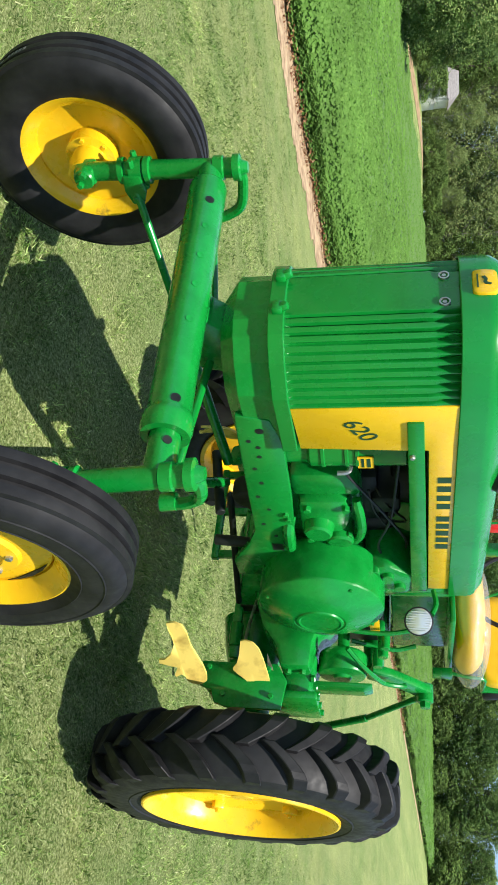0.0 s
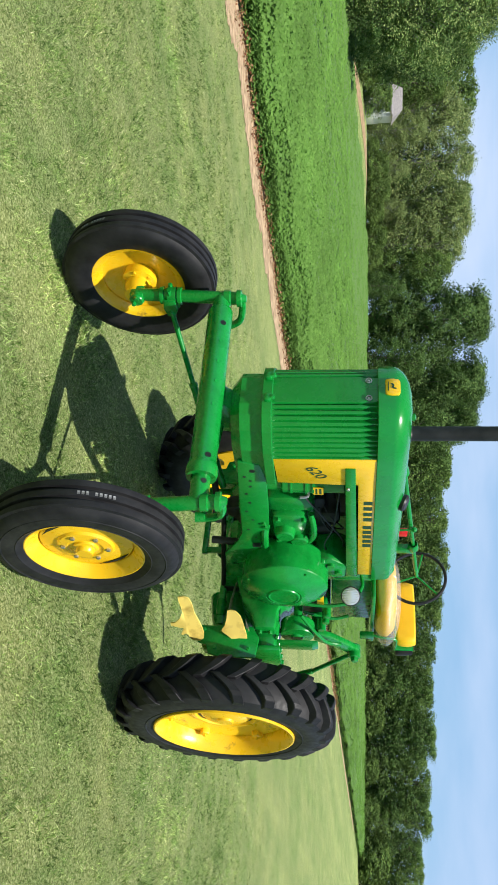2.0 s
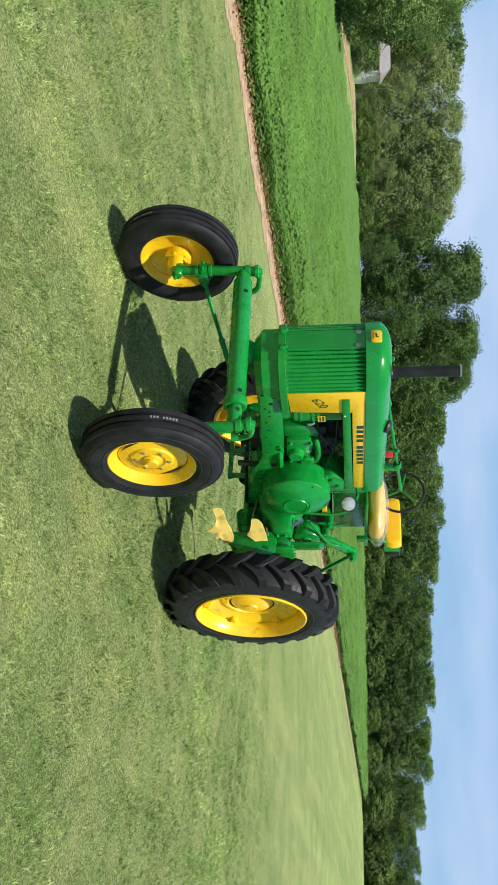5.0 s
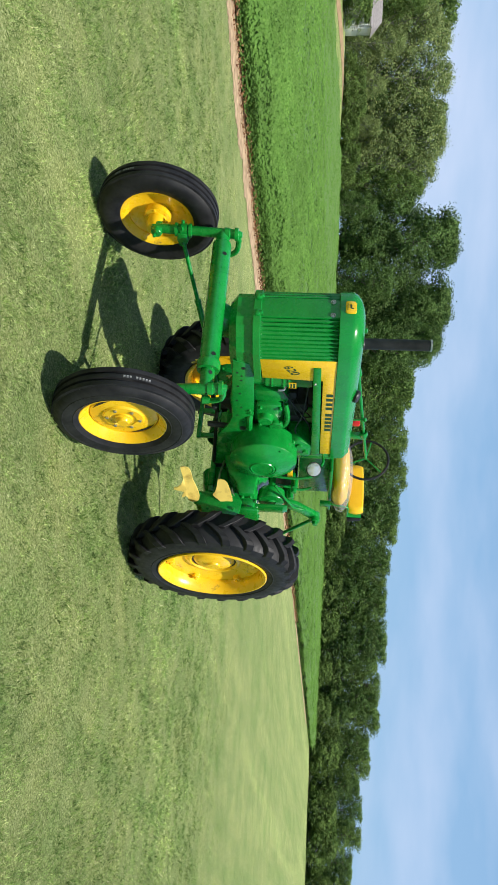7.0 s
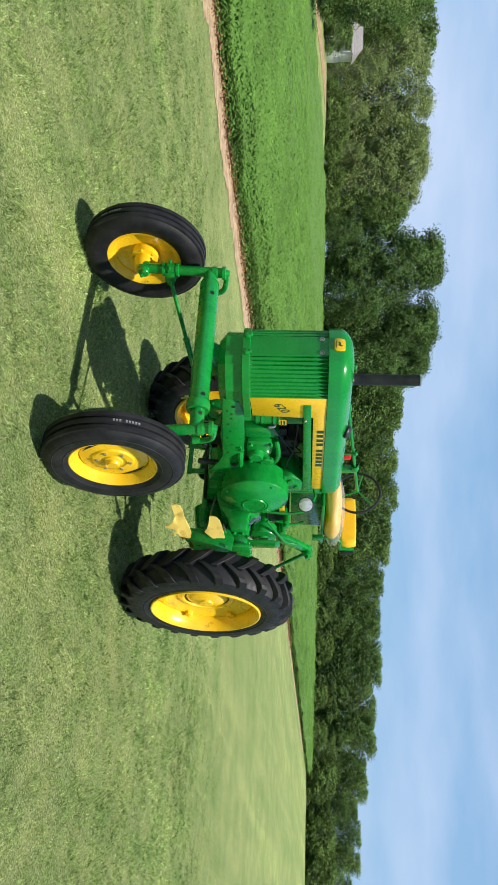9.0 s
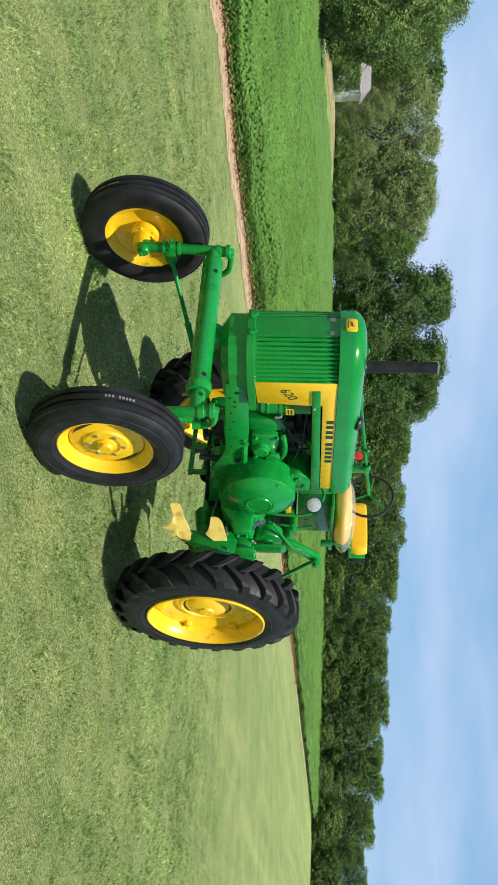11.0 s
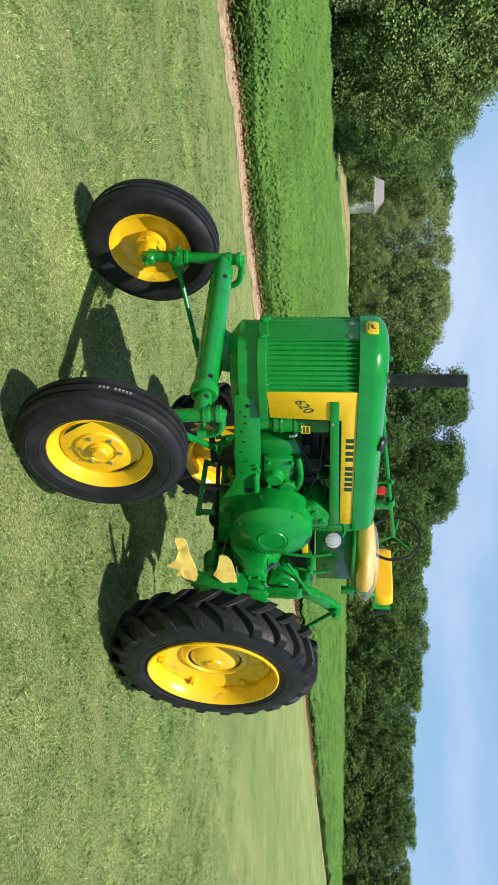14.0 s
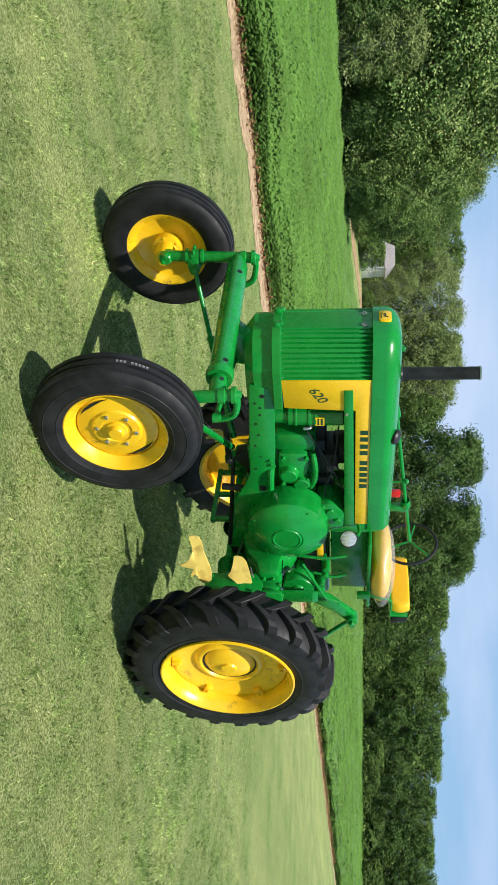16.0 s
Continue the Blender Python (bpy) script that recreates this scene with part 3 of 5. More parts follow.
for k in range(22):
    y = 22 - 3.9 * k
    x = -90.5 - (y - 24) * 19 / 74
    plant((2, 1)[k % 2], x, y, (top_line(y) - float(ground_z(x, y))) * rt.uniform(0.93, 1.02), rt.uniform(0, 360), 1.35)
for k in range(20):
    y = 23 - 3.75 * k + rt.uniform(-0.8, 0.8)
    plant(5, -83.6 - (y - 24) * 19 / 74, y, rt.uniform(1.6, 3.0), rt.uniform(0, 360), 1.4)


# tall trees at the corner of the field
for kind, x, y, top, wide in ((0, -66.4, -54.2, 16.6, 0.85), (0, -65.9, -59.2, 17.9, 0.95), (0, -61.4, -65.0, 18.3, 1.0), (2, -62.9, -51.2, 12.5, 1.1), (2, -59.9, -57.7, 10.5, 1.3), (1, -58, -70, 14.0, 0.9), (2, -56, -64.5, 8.5, 1.2)):
    plant(kind, x, y, top - 0.9 - float(ground_z(x, y)), rt.uniform(0, 360), wide)
# loose grey-green growth round the house
for kind, x, y, top in ((3, -57.5, -73, 15.4), (3, -57, -76, 16.6), (3, -56, -79, 16.4), (1, -58, -82, 17.0), (3, -55, -85, 17.4), (3, -53, -90, 17.2), (1, -52, -94, 18.0), (3, -50, -88, 15.5), (1, -47, -93, 17.0), (3, -44, -90, 15.5), (2, -60, -77, 14.6), (2, -60, -82, 15.0), (2, -57, -88, 15.5), (1, -62, -72, 13.5), (2, -64, -66, 12.0), (2, -54, -80, 9.5), (3, -53, -74, 8.5), (3, -51, -78, 9.0), (3, -48.5, -82, 11.0), (1, -45, -86, 13.0), (3, -41, -86, 14.0), (2, -38, -84, 13.0), (2, -34, -80, 13.0)):
    plant(kind, x, y, top - 0.9 - float(ground_z(x, y)), rt.uniform(0, 360), 1.05)
for kind, x, y, h in ((5, -55, -68, 2.2), (5, -53, -69, 2.6), (5, -51.5, -71.5, 2.2), (5, -50, -73.5, 2.8), (5, -48, -75, 2.6), (5, -46.6, -76.2, 1.5), (5, -36.8, -74.5, 2.4), (5, -35.5, -73, 2.8), (5, -57, -66, 2.4), (5, -34, -71.5, 2.6), (5, -40.2, -75.2, 3.0)):
    plant(kind, x, y, h, rt.uniform(0, 360), 1.2)
# large trees beside the field's other end
for kind, x, y, h in ((4, -21.5, -53, 10.6), (4, -17.5, -55, 13.6), (0, -25, -58, 9.8), (4, -13, -54, 16.0), (0, -20, -61, 13.4), (4, -9, -56, 16.5), (0, -26, -65, 10.8), (4, -4, -55, 16.0), (0, -12, -60, 18.0), (2, -16, -51.8, 6.0), (2, -10, -51.5, 6.5), (2, -21, -51.5, 5.0), (2, -5, -51, 6.5), (1, -29, -70, 11.0)):
    plant(kind, x, y, h, rt.uniform(0, 360), 1.1)


# light bush before the large trees
plant(3, -11.5, -50.2, 6.2, 40, 1.3)


# ---- house among the trees ----
def house(x, y, turn):
    t = thing("house", "small white house with a grey shingle roof among the trees", "house")
    bm = bmesh.new()
    slab(bm, [(-2.2, 0), (2.2, 0), (2.2, 2.22), (-2.2, 2.22)], -2.6, 2.6, "x", 0.01)
    part("wall", bm, SIDING, t)
    bm = bmesh.new()
    hip = [(-3.1, -2.6, 2.2), (-3.1, 2.6, 2.2), (2.9, 2.6, 2.2), (2.9, -2.6, 2.2), (-1.0, 0, 4.0), (2.9, 0, 4.0)]
    solid(bm, hip, [(0, 3, 2, 1), (1, 2, 5, 4), (3, 0, 4, 5), (0, 1, 4), (2, 3, 5)], 0.02)
    part("roof", bm, ROOFING, t)
    for k in (-1.4, 0.2, 1.6):
        bm = bmesh.new()
        box(bm, k - 0.4, k + 0.4, 2.19, 2.26, 0.95, 2.0, 0.01)
        w = part("window", bm, SIDING, t)
        bm = bmesh.new()
        box(bm, k - 0.33, k + 0.33, 2.25, 2.275, 1.02, 1.93, 0.0)
        part("pane", bm, WINDOW, w)
    bm = bmesh.new()
    slab(bm, [(2.2, 2.3), (3.9, 1.95), (3.9, 2.08), (2.2, 2.45)], -2.7, 2.7, "x", 0.01)
    part("porch_roof", bm, ROOFING, t)
    for k in (-2.5, -0.8, 0.9, 2.5):
        bm = bmesh.new()
        box(bm, k - 0.07, k + 0.07, 3.7, 3.84, 0, 2.02, 0.01)
        part("porch_post", bm, SIDING, t)
    bm = bmesh.new()
    box(bm, -2.7, 2.7, 2.2, 3.95, -0.3, 0.12, 0.01)
    part("porch_floor", bm, SIDING, t)
    t.matrix_basis = pose(x, y, float(ground_z(x, y)) + 1.3, 0, 0, turn) @ Matrix.Diagonal((0.57, 0.57, 0.63, 1))
    bm = bmesh.new()
    box(bm, -2.7, 2.7, -2.3, 3.95, -2.4, -0.02, 0.01)
    part("foundation", bm, SIDING, t)
    return t


house(-42.4, -77.2, -48)


# ---- tractor ----
tractor = thing("tractor", "restored green and yellow row-crop tractor standing on the lawn", "tractor")
tractor.matrix_basis = pose(0.043, 0.016, 0, 0, 0, 0.91)


def shared(name, me, parent, m, label=""):
    """One more piece on a mesh that other pieces use too."""
    ob = new(name, me)
    ob.parent, ob.matrix_basis = parent, m
    if label:
        ob["label"] = label
    return ob


def piece_mesh(name, bm, material):
    bm.normal_update()
    me = bpy.data.meshes.new(name)
    bm.to_mesh(me)
    bm.free()
    me.materials.append(material)
    return me


def bolt_mesh(r, h, material):
    bm = bmesh.new()
    bolt(bm, (0, 0, 0), (0, 1, 0), r, h)
    return piece_mesh("bolt", bm, material)


WHEEL_BOLT, HUB_BOLT, REAR_BOLT = bolt_mesh(0.012, 0.012, STEEL), bolt_mesh(0.011, 0.012, WHEEL), bolt_mesh(0.013, 0.012, WHEEL)
bm = bmesh.new()
box(bm, -0.006, 0.006, -0.008, 0.008, 0, 0.001, 0.0)
BAR_MESH = piece_mesh("marking_bar", bm, CHALK)
bm = bmesh.new()
arc = [(0.205 * math.cos(d), 0.205 * math.sin(d)) for d in (-0.5, -0.25, 0, 0.25, 0.5)] + [(r * math.cos(d), r * math.sin(d)) for r, d in ((0.196, 0.3), (0.189, 0.1), (0.188, -0.1), (0.195, -0.3))]
slab(bm, arc, 0, 0.003, "y", 0.0)
SLOT_MESH = piece_mesh("disc_slot", bm, DARK)


def front_wheel(y, out, turn, size):
    """A ribbed front tyre on a dished yellow wheel. out: +1 or -1, the side of the hub cap."""
    R = 0.45
    o, way = Vector((2.26 - 0.07 * y, y, float(ground_z(2.3, y)) + size * R - 0.008)), (0, out, 0)
    bm = bmesh.new()
    lathe(bm, [(0.268, -0.066), (0.279, -0.068), (0.281, -0.058), (0.26, -0.047), (0.236, -0.03), (0.232, 0.015), (0.254, 0.04), (0.279, 0.058), (0.281, 0.068), (0.272, 0.070), (0.26, 0.058), (0.243, 0.04), (0.222, 0.015), (0.222, -0.03), (0.248, -0.052)], o, way, 64, closed=True)
    rim = part("front_wheel", bm, WHEEL, tractor, "yellow dished steel front wheel")
    bm = bmesh.new()
    lathe(bm, [(0.228, -0.012), (0.214, 0.012), (0.18, 0.02), (0.135, 0.024), (0.125, 0.036), (0.085, 0.04), (0.08, 0.034), (0, 0.034)], o, way, 56)
    lathe(bm, [(0.226, -0.018), (0.16, 0.0), (0.10, 0.006), (0.0, 0.006)], o, way, 48)
    part("wheel_disc", bm, WHEEL, rim)
    bm = bmesh.new()
    lathe(bm, [(0.06, 0.034), (0.057, 0.044), (0.044, 0.048), (0.041, 0.062), (0.034, 0.07), (0.0, 0.071)], o, way, 28)
    lathe(bm, [(0, -0.168), (0.05, -0.17), (0.062, -0.16), (0.062, -0.13), (0.072, -0.11), (0.072, -0.065), (0.1, -0.055), (0.1, 0.006)], o, way, 28)
    part("hub", bm, WHEEL, rim)
    at = Matrix.Translation(o)
    for k in range(6):
        a = 360 * k / 6 + turn
        spin = at @ pose(0, 0, 0, 0, a, 0)
        shared("wheel_bolt", WHEEL_BOLT, rim, spin @ pose(0.104, out * 0.036, 0, 0 if out > 0 else 180, 0, 0), "bare steel wheel bolt")
        shared("hub_bolt", HUB_BOLT, rim, spin @ pose(0.086, -out * 0.055, 0, 180 if out > 0 else 0, 0, 0))
    for k in (0, 180):
        shared("disc_slot", SLOT_MESH, rim, at @ pose(0, out * 0.0185 if out > 0 else -0.0215, 0, 0, turn + k + 12, 0), "dark crescent slot beside the wheel disc")
    prof = [(0.268, -0.062), (0.29, -0.078), (0.345, -0.094), (0.395, -0.091), (0.42, -0.079), (0.433, -0.064)]
    for c in (-0.047, 0.0, 0.047):
        prof += [(0.434, c - 0.0175), (R - 0.001, c - 0.0135), (R, c), (R - 0.001, c + 0.0135), (0.434, c + 0.0175)]
    prof += [(0.433, 0.064), (0.42, 0.079), (0.395, 0.091), (0.38, 0.0925), (0.377, 0.0955), (0.373, 0.0925), (0.345, 0.094), (0.312, 0.087), (0.309, 0.0895), (0.305, 0.0855), (0.29, 0.078), (0.268, 0.062)]
    bm = bmesh.new()
    lathe(bm, prof, o, way, 80)
    part("front_tyre", bm, TYRE, rim, "black three-ribbed front tyre", 0.5)
    for a0 in (40, 150):
        for k in range(9):
            if k != 5:
                shared("marking_bar", BAR_MESH, rim, at @ pose(0, 0, 0, 0, turn + a0 + k * 2.4, 0) @ pose(0, 0.0, R), "worn white stencil mark as a plain bar")
    # the wheels lean in a little at the top and are steered a touch
    rim.matrix_basis = Matrix.Translation(o) @ pose(0, 0, 0, out * 2.0, 0, 2.2) @ Matrix.Scale(size, 4) @ Matrix.Translation(-o)
    return rim


front_wheel(0.91, 1, 20, 1.065)
front_wheel(-0.84, -1, 65, 1.03)


def rear_wheel(y, out, turn):
    """A tall rear tyre with chevron lugs on a dished yellow wheel."""
    o = Vector((-0.045, y, 0.772))
    way = (0, out, 0)
    at = Matrix.Translation(o)
    bm = bmesh.new()
    lathe(bm, [(0.462, -0.155), (0.487, -0.158), (0.489, -0.146), (0.468, -0.134), (0.45, -0.11), (0.444, 0.09), (0.466, 0.134), (0.489, 0.146), (0.487, 0.16), (0.477, 0.162), (0.458, 0.142), (0.43, 0.09), (0.428, -0.11), (0.452, -0.144)], o, way, 88, closed=True)
    rim = part("rear_wheel", bm, WHEEL, tractor, "tall yellow pressed-steel rear wheel")
    bm = bmesh.new()
    lathe(bm, [(0.434, 0.02), (0.42, 0.04), (0.36, 0.03), (0.30, 0.01), (0.262, 0.008), (0.245, 0.025), (0.228, 0.034), (0.212, 0.034), (0.2, 0.016), (0.186, 0.012), (0, 0.012)], o, way, 80)
    lathe(bm, [(0.43, 0.0), (0.34, -0.02), (0.24, -0.03), (0.0, -0.03)], o, way, 48)
    part("wheel_disc", bm, WHEEL, rim)
    bm = bmesh.new()
    lathe(bm, [(0.186, 0.0135), (0.194, 0.0155), (0.199, 0.0165)], o, way, 64)
    part("hub_gap", bm, DARK, rim, "dark ring-shaped gap round the hub")
    bm = bmesh.new()
    lathe(bm, [(0.186, 0.012), (0.17, 0.03), (0.14, 0.046), (0.09, 0.056), (0.06, 0.06), (0.052, 0.075), (0, 0.078)], o, way, 44)
    part("hub", bm, WHEEL, rim)
    for k in range(6):
        bm = bmesh.new()
        box(bm, 0.355, 0.425, out * 0.045 - 0.02, out * 0.045 + 0.022, -0.028, 0.028, 0.009)
        bolt(bm, (0.385, out * 0.067, 0), way, 0.013, 0.016)
        clamp = part("wheel_clamp", bm, WHEEL, rim)
        clamp.matrix_basis = at @ pose(0, 0, 0, 0, 60 * k + turn + 20, 0)
    bm = bmesh.new()
    lathe(bm, [(0.475, -0.135), (0.51, -0.152), (0.58, -0.160), (0.645, -0.156), (0.69, -0.138), (0.714, -0.095), (0.722, 0.0), (0.714, 0.095), (0.69, 0.138), (0.645, 0.156), (0.58, 0.160), (0.548, 0.157), (0.543, 0.161), (0.538, 0.156), (0.51, 0.152), (0.475, 0.135)], o, way, 104)
    part("rear_tyre", bm, TYRE, rim, "black rear tyre carcass", 0.5)
    n = 22
    for sd in (-1, 1):
        bm = bmesh.new()
        rows = []
        for f in np.linspace(0, 1, 7):
            w = sd * (-0.014 + 0.166 * f)
            turn_ = -0.235 * (1 - f) + 0.03 * math.sin(math.pi * f)
            drop = max(0.0, f - 0.7) / 0.3
            top = 0.768 - 0.006 * f * f - 0.06 * drop * drop
            low = 0.712 - 0.085 * f ** 3
            half = 0.028 + 0.009 * f
            for r, hw in ((low, half * 1.3), (top, half * 0.97)):
                for d in (-1, 1):
                    a = turn_ + d * hw / 0.75
                    rows.append((r * math.cos(a), w, r * math.sin(a)))
        fs = [(0, 1, 3, 2)]
        for i in range(6):
            b = i * 4
            fs += [(b, b + 4, b + 5, b + 1), (b + 1, b + 5, b + 7, b + 3), (b + 3, b + 7, b + 6, b + 2), (b + 2, b + 6, b + 4, b)]
        fs.append((24, 25, 27, 26))
        solid(bm, rows, fs)
        bmesh.ops.bevel(bm, geom=[e for e in bm.edges if e.calc_face_angle(0.0) > 0.6], offset=0.004, segments=1, affect="EDGES")
        lug = piece_mesh("lug", bm, TYRE)
        for k in range(n):
            shared("lug", lug, rim, at @ pose(0, 0, 0, 0, turn + 360 * (k + (0.5 if sd > 0 else 0.0)) / n, 0))
    return rim


rear_wheel(1.022, 1, 10)
rear_wheel(-1.022, -1, 40)

# ---- front axle ----
bm = bmesh.new()
lathe(bm, [(0.0, 0), (0.056, 0), (0.067, 0.01), (0.070, 0.02), (0.070, 1.015), (0.074, 1.03), (0.080, 1.04), (0.083, 1.055), (0.083, 1.085), (0.077, 1.107), (0.052, 1.107)], (2.323, -0.54, 0.875), (-0.07, 1, 0), 32)
axle = part("axle_tube", bm, CAST, tractor, "thick green telescoping axle tube with bolt holes")
for yy in (-0.40, -0.27, -0.13, 0.0, 0.15, 0.46):
    bm = bmesh.new()
    w = Vector((0.86, 0.1, 0.5)).normalized()
    p = Vector((2.285 - 0.07 * yy, yy, 0.875)) + w * 0.067
    if yy in (-0.40, 0.46):
        lathe(bm, [(0.016, -0.002), (0.016, 0.0042), (0, 0.0042)], p, w, 16)
    else:
        lathe(bm, [(0.013, -0.002), (0.013, 0.0046), (0.010, 0.0048), (0.007, 0.0036), (0, 0.0036)], p, w, 16)
    part("bolt_hole", bm, DARK if yy in (-0.40, 0.46) else CAST, axle)
bm = bmesh.new()
w = Vector((0.86, 0.1, 0.5)).normalized()
lathe(bm, [(0.014, -0.004), (0.014, 0.0035), (0, 0.0035)], Vector((2.285 - 0.07 * 0.60, 0.60, 0.875)) + w * 0.048, w, 16)
part("bolt_hole", bm, DARK, axle)
for s, y0, y1 in ((1, 0.5, 0.71), (-1, -0.52, -0.625)):
    bm = bmesh.new()
    rod(bm, (2.285 - 0.07 * y0, y0, 0.875), (2.285 - 0.07 * y1, y1, 0.875), 0.05, n=24)
    part("axle_extension", bm, CAST, tractor)
    yk = y1 + s * 0.015
    xk = 2.295 - 0.07 * yk
    bm = bmesh.new()
    lathe(bm, [(0, -0.02), (0.034, -0.02), (0.038, 0), (0.038, 0.50), (0.046, 0.505), (0.046, 0.54), (0.038, 0.545), (0.038, 0.575), (0.05, 0.58), (0.05, 0.605), (0.03, 0.61), (0.02, 0.635), (0, 0.637)], (xk, yk, 0.385), (0, 0, 1), 24)
    knee = part("spindle", bm, CAST, tractor, "green vertical spindle with clamp collars")
    bm = bmesh.new()
    lathe(bm, [(0, 0), (0.052, 0), (0.052, 0.05), (0, 0.05)], (xk, yk, 0.555), (0, 0, 1), 20)
    box(bm, xk - 0.06, xk, yk - 0.04, yk + 0.04, 0.535, 0.60, 0.012)
    for e in (0.505, 0.61):
        lathe(bm, [(0.038, 0), (0.052, 0.004), (0.052, 0.024), (0.038, 0.028)], (xk, yk, e), (0, 0, 1), 20)
    for e in (-1, 1):
        slab(bm, [(xk - 0.12, 0.54), (xk - 0.06, 0.52), (xk + 0.01, 0.53), (xk + 0.01, 0.60), (xk - 0.06, 0.61), (xk - 0.12, 0.585)], yk + e * 0.045 - 0.01, yk + e * 0.045 + 0.01, "y", 0.006)
        bolt(bm, (xk - 0.09, yk + e * 0.055, 0.562), (0, e, 0), 0.014, 0.016)
    for d in (-0.03, 0.03):
        bolt(bm, (xk + 0.035, yk + d, 0.57), (1, 0, 0), 0.013, 0.03)
        bolt(bm, (xk - 0.05, yk + d, 0.60), (0, 0, 1), 0.012, 0.02)
    part("clamp", bm, CAST, knee)
    bm = bmesh.new()
    rod(bm, (xk, yk - s * 0.05, 0.365), (xk, yk + s * 0.12, 0.355), 0.034, n=18)
    bolt(bm, (xk + 0.03, yk - s * 0.062, 0.375), (0, -s, 0), 0.016, 0.02)
    bolt(bm, (xk - 0.012, yk - s * 0.062, 0.352), (0, -s, 0), 0.014, 0.02)
    lathe(bm, [(0, 0), (0.036, 0.002), (0.042, 0.01), (0.042, 0.04)], (xk, yk - s * 0.062, 0.367), (0, s, 0), 18)
    box(bm, xk - 0.035, xk + 0.035, yk - 0.045, yk + 0.045, 0.325, 0.41, 0.015)
    part("stub_axle", bm, CAST, knee)
    bm = bmesh.new()
    pipe(bm, [(xk, yk, 0.985), (xk - 0.06, yk - s * 0.005, 0.99), (xk - 0.16, yk - s * 0.02, 0.965), (xk - 0.20, yk - s * 0.03, 0.90), (xk - 0.20, yk - s * 0.04, 0.86)], 0.021)
    lathe(bm, [(0, 0), (0.03, 0), (0.03, 0.05), (0, 0.055)], (xk - 0.20, yk - s * 0.04, 0.83), (0, 0, 1), 12)
    bolt(bm, (xk, yk, 0.99), (0, 0, 1), 0.02, 0.03)
    part("steering_arm", bm, CAST, knee)
    # the kingpins lean inwards at the top
    for ob in (knee, *knee.children):
        ob.data.transform(Matrix(((1, 0, 0, 0), (0, 1, -s * 0.08, s * 0.08 * 0.69), (0, 0, 1, 0), (0, 0, 0, 1))))
    bm = bmesh.new()
    rod(bm, (xk - 0.20, yk - s * 0.04, 0.845), (2.02, s * 0.06, 0.90), 0.016)
    part("tie_rod", bm, GREEN, tractor)
    bm = bmesh.new()
    ra, rb = Vector((xk - 0.05, yk - s * 0.02, 0.56)), Vector((1.2, s * 0.05, 0.80))
    rod(bm, ra, ra.lerp(rb, 0.45), 0.016)
    rod(bm, ra.lerp(rb, 0.42), rb, 0.023)
    lathe(bm, [(0.016, 0), (0.027, 0.005), (0.027, 0.03), (0.016, 0.035)], ra.lerp(rb, 0.4), rb - ra, 12)
    part("radius_rod", bm, GREEN, tractor)

# ---- grille, nose and base ----
PLAN = [(2.262, 0.0), (2.262, 0.078), (2.257, 0.108), (2.247, 0.138), (2.229, 0.168), (2.2, 0.195), (2.165, 0.219), (2.12, 0.24), (2.06, 0.262), (2.0, 0.275)]


def along(plan, n):
    """n + 1 places at even steps along a line of points."""
    d = [0.0]
    for a, b in zip(plan, plan[1:]):
        d.append(d[-1] + math.dist(a, b))
    ts = [d[-1] * i / n for i in range(n + 1)]
    return [(float(np.interp(t, d, [p[0] for p in plan])), float(np.interp(t, d, [p[1] for p in plan]))) for t in ts]


def fluted(z0, z1, zf):
    """The pressed grille: plain centre, vertical flutes at both sides that fade out near the hood."""
    bm = bmesh.new()
    side = along(PLAN[1:], 120)
    cols = [(PLAN[0], None)] + [(p, (i / 120 * 11) % 1.0 if 0 < i < 120 else None) for i, p in enumerate(side)]
    zs = [z0, z0 + 0.012, z0 + 0.03, zf - 0.03, zf - 0.01, zf + 0.03, z1]
    shape = [(0, 0.2), (0, 0.2), (1, 0.19), (1, 0.19), (1.05, 0.24), (1.2, 0.46), (1.2, 0.46)]
    for s in (-1, 1):
        grid = []
        for z, (a, half) in zip(zs, shape):
            line = []
            for i, (p, ph) in enumerate(cols):
                d = 0.0 if ph is None else -0.02 * max(0.0, 1 - (abs(ph - 0.5) / half) ** 1.5)
                q = cols[min(i + 1, len(cols) - 1)][0]
                r = cols[max(i - 1, 0)][0]
                tx, ty = q[0] - r[0], q[1] - r[1]
                l = math.hypot(tx, ty) or 1
                nx, ny = -ty / l, tx / l
                if nx < 0 and ny < 0:
                    nx, ny = -nx, -ny
                line.append(bm.verts.new((p[0] + abs(nx) * d * a, s * (p[1] + abs(ny) * d * a), z)))
            grid.append(line)
        for a, b in zip(grid, grid[1:]):
            for i in range(len(a) - 1):
                bm.faces.new([a[i], a[i + 1], b[i + 1], b[i]] if s > 0 else [a[i + 1], a[i], b[i], b[i + 1]])
    bmesh.ops.remove_doubles(bm, verts=bm.verts, dist=0.0005)
    bmesh.ops.recalc_face_normals(bm, faces=bm.faces)
    return bm


grille = part("grille", fluted(1.195, 1.768, 1.70), GREEN, tractor, "pressed green grille with vertical flutes", 0.75)
for zz, rr in ((1.717, 0.016),):
    for yy in (-0.06, 0.06):
        bm = bmesh.new()
        lathe(bm, [(0, 0.004), (0.007, 0.004), (0.008, -0.002), (0.012, -0.002), (0.013, 0.006), (0.018, 0.006), (0.019, 0)], (2.262, yy, zz), (1, 0, 0), 20)
        part("fastener", bm, STEEL, grille)


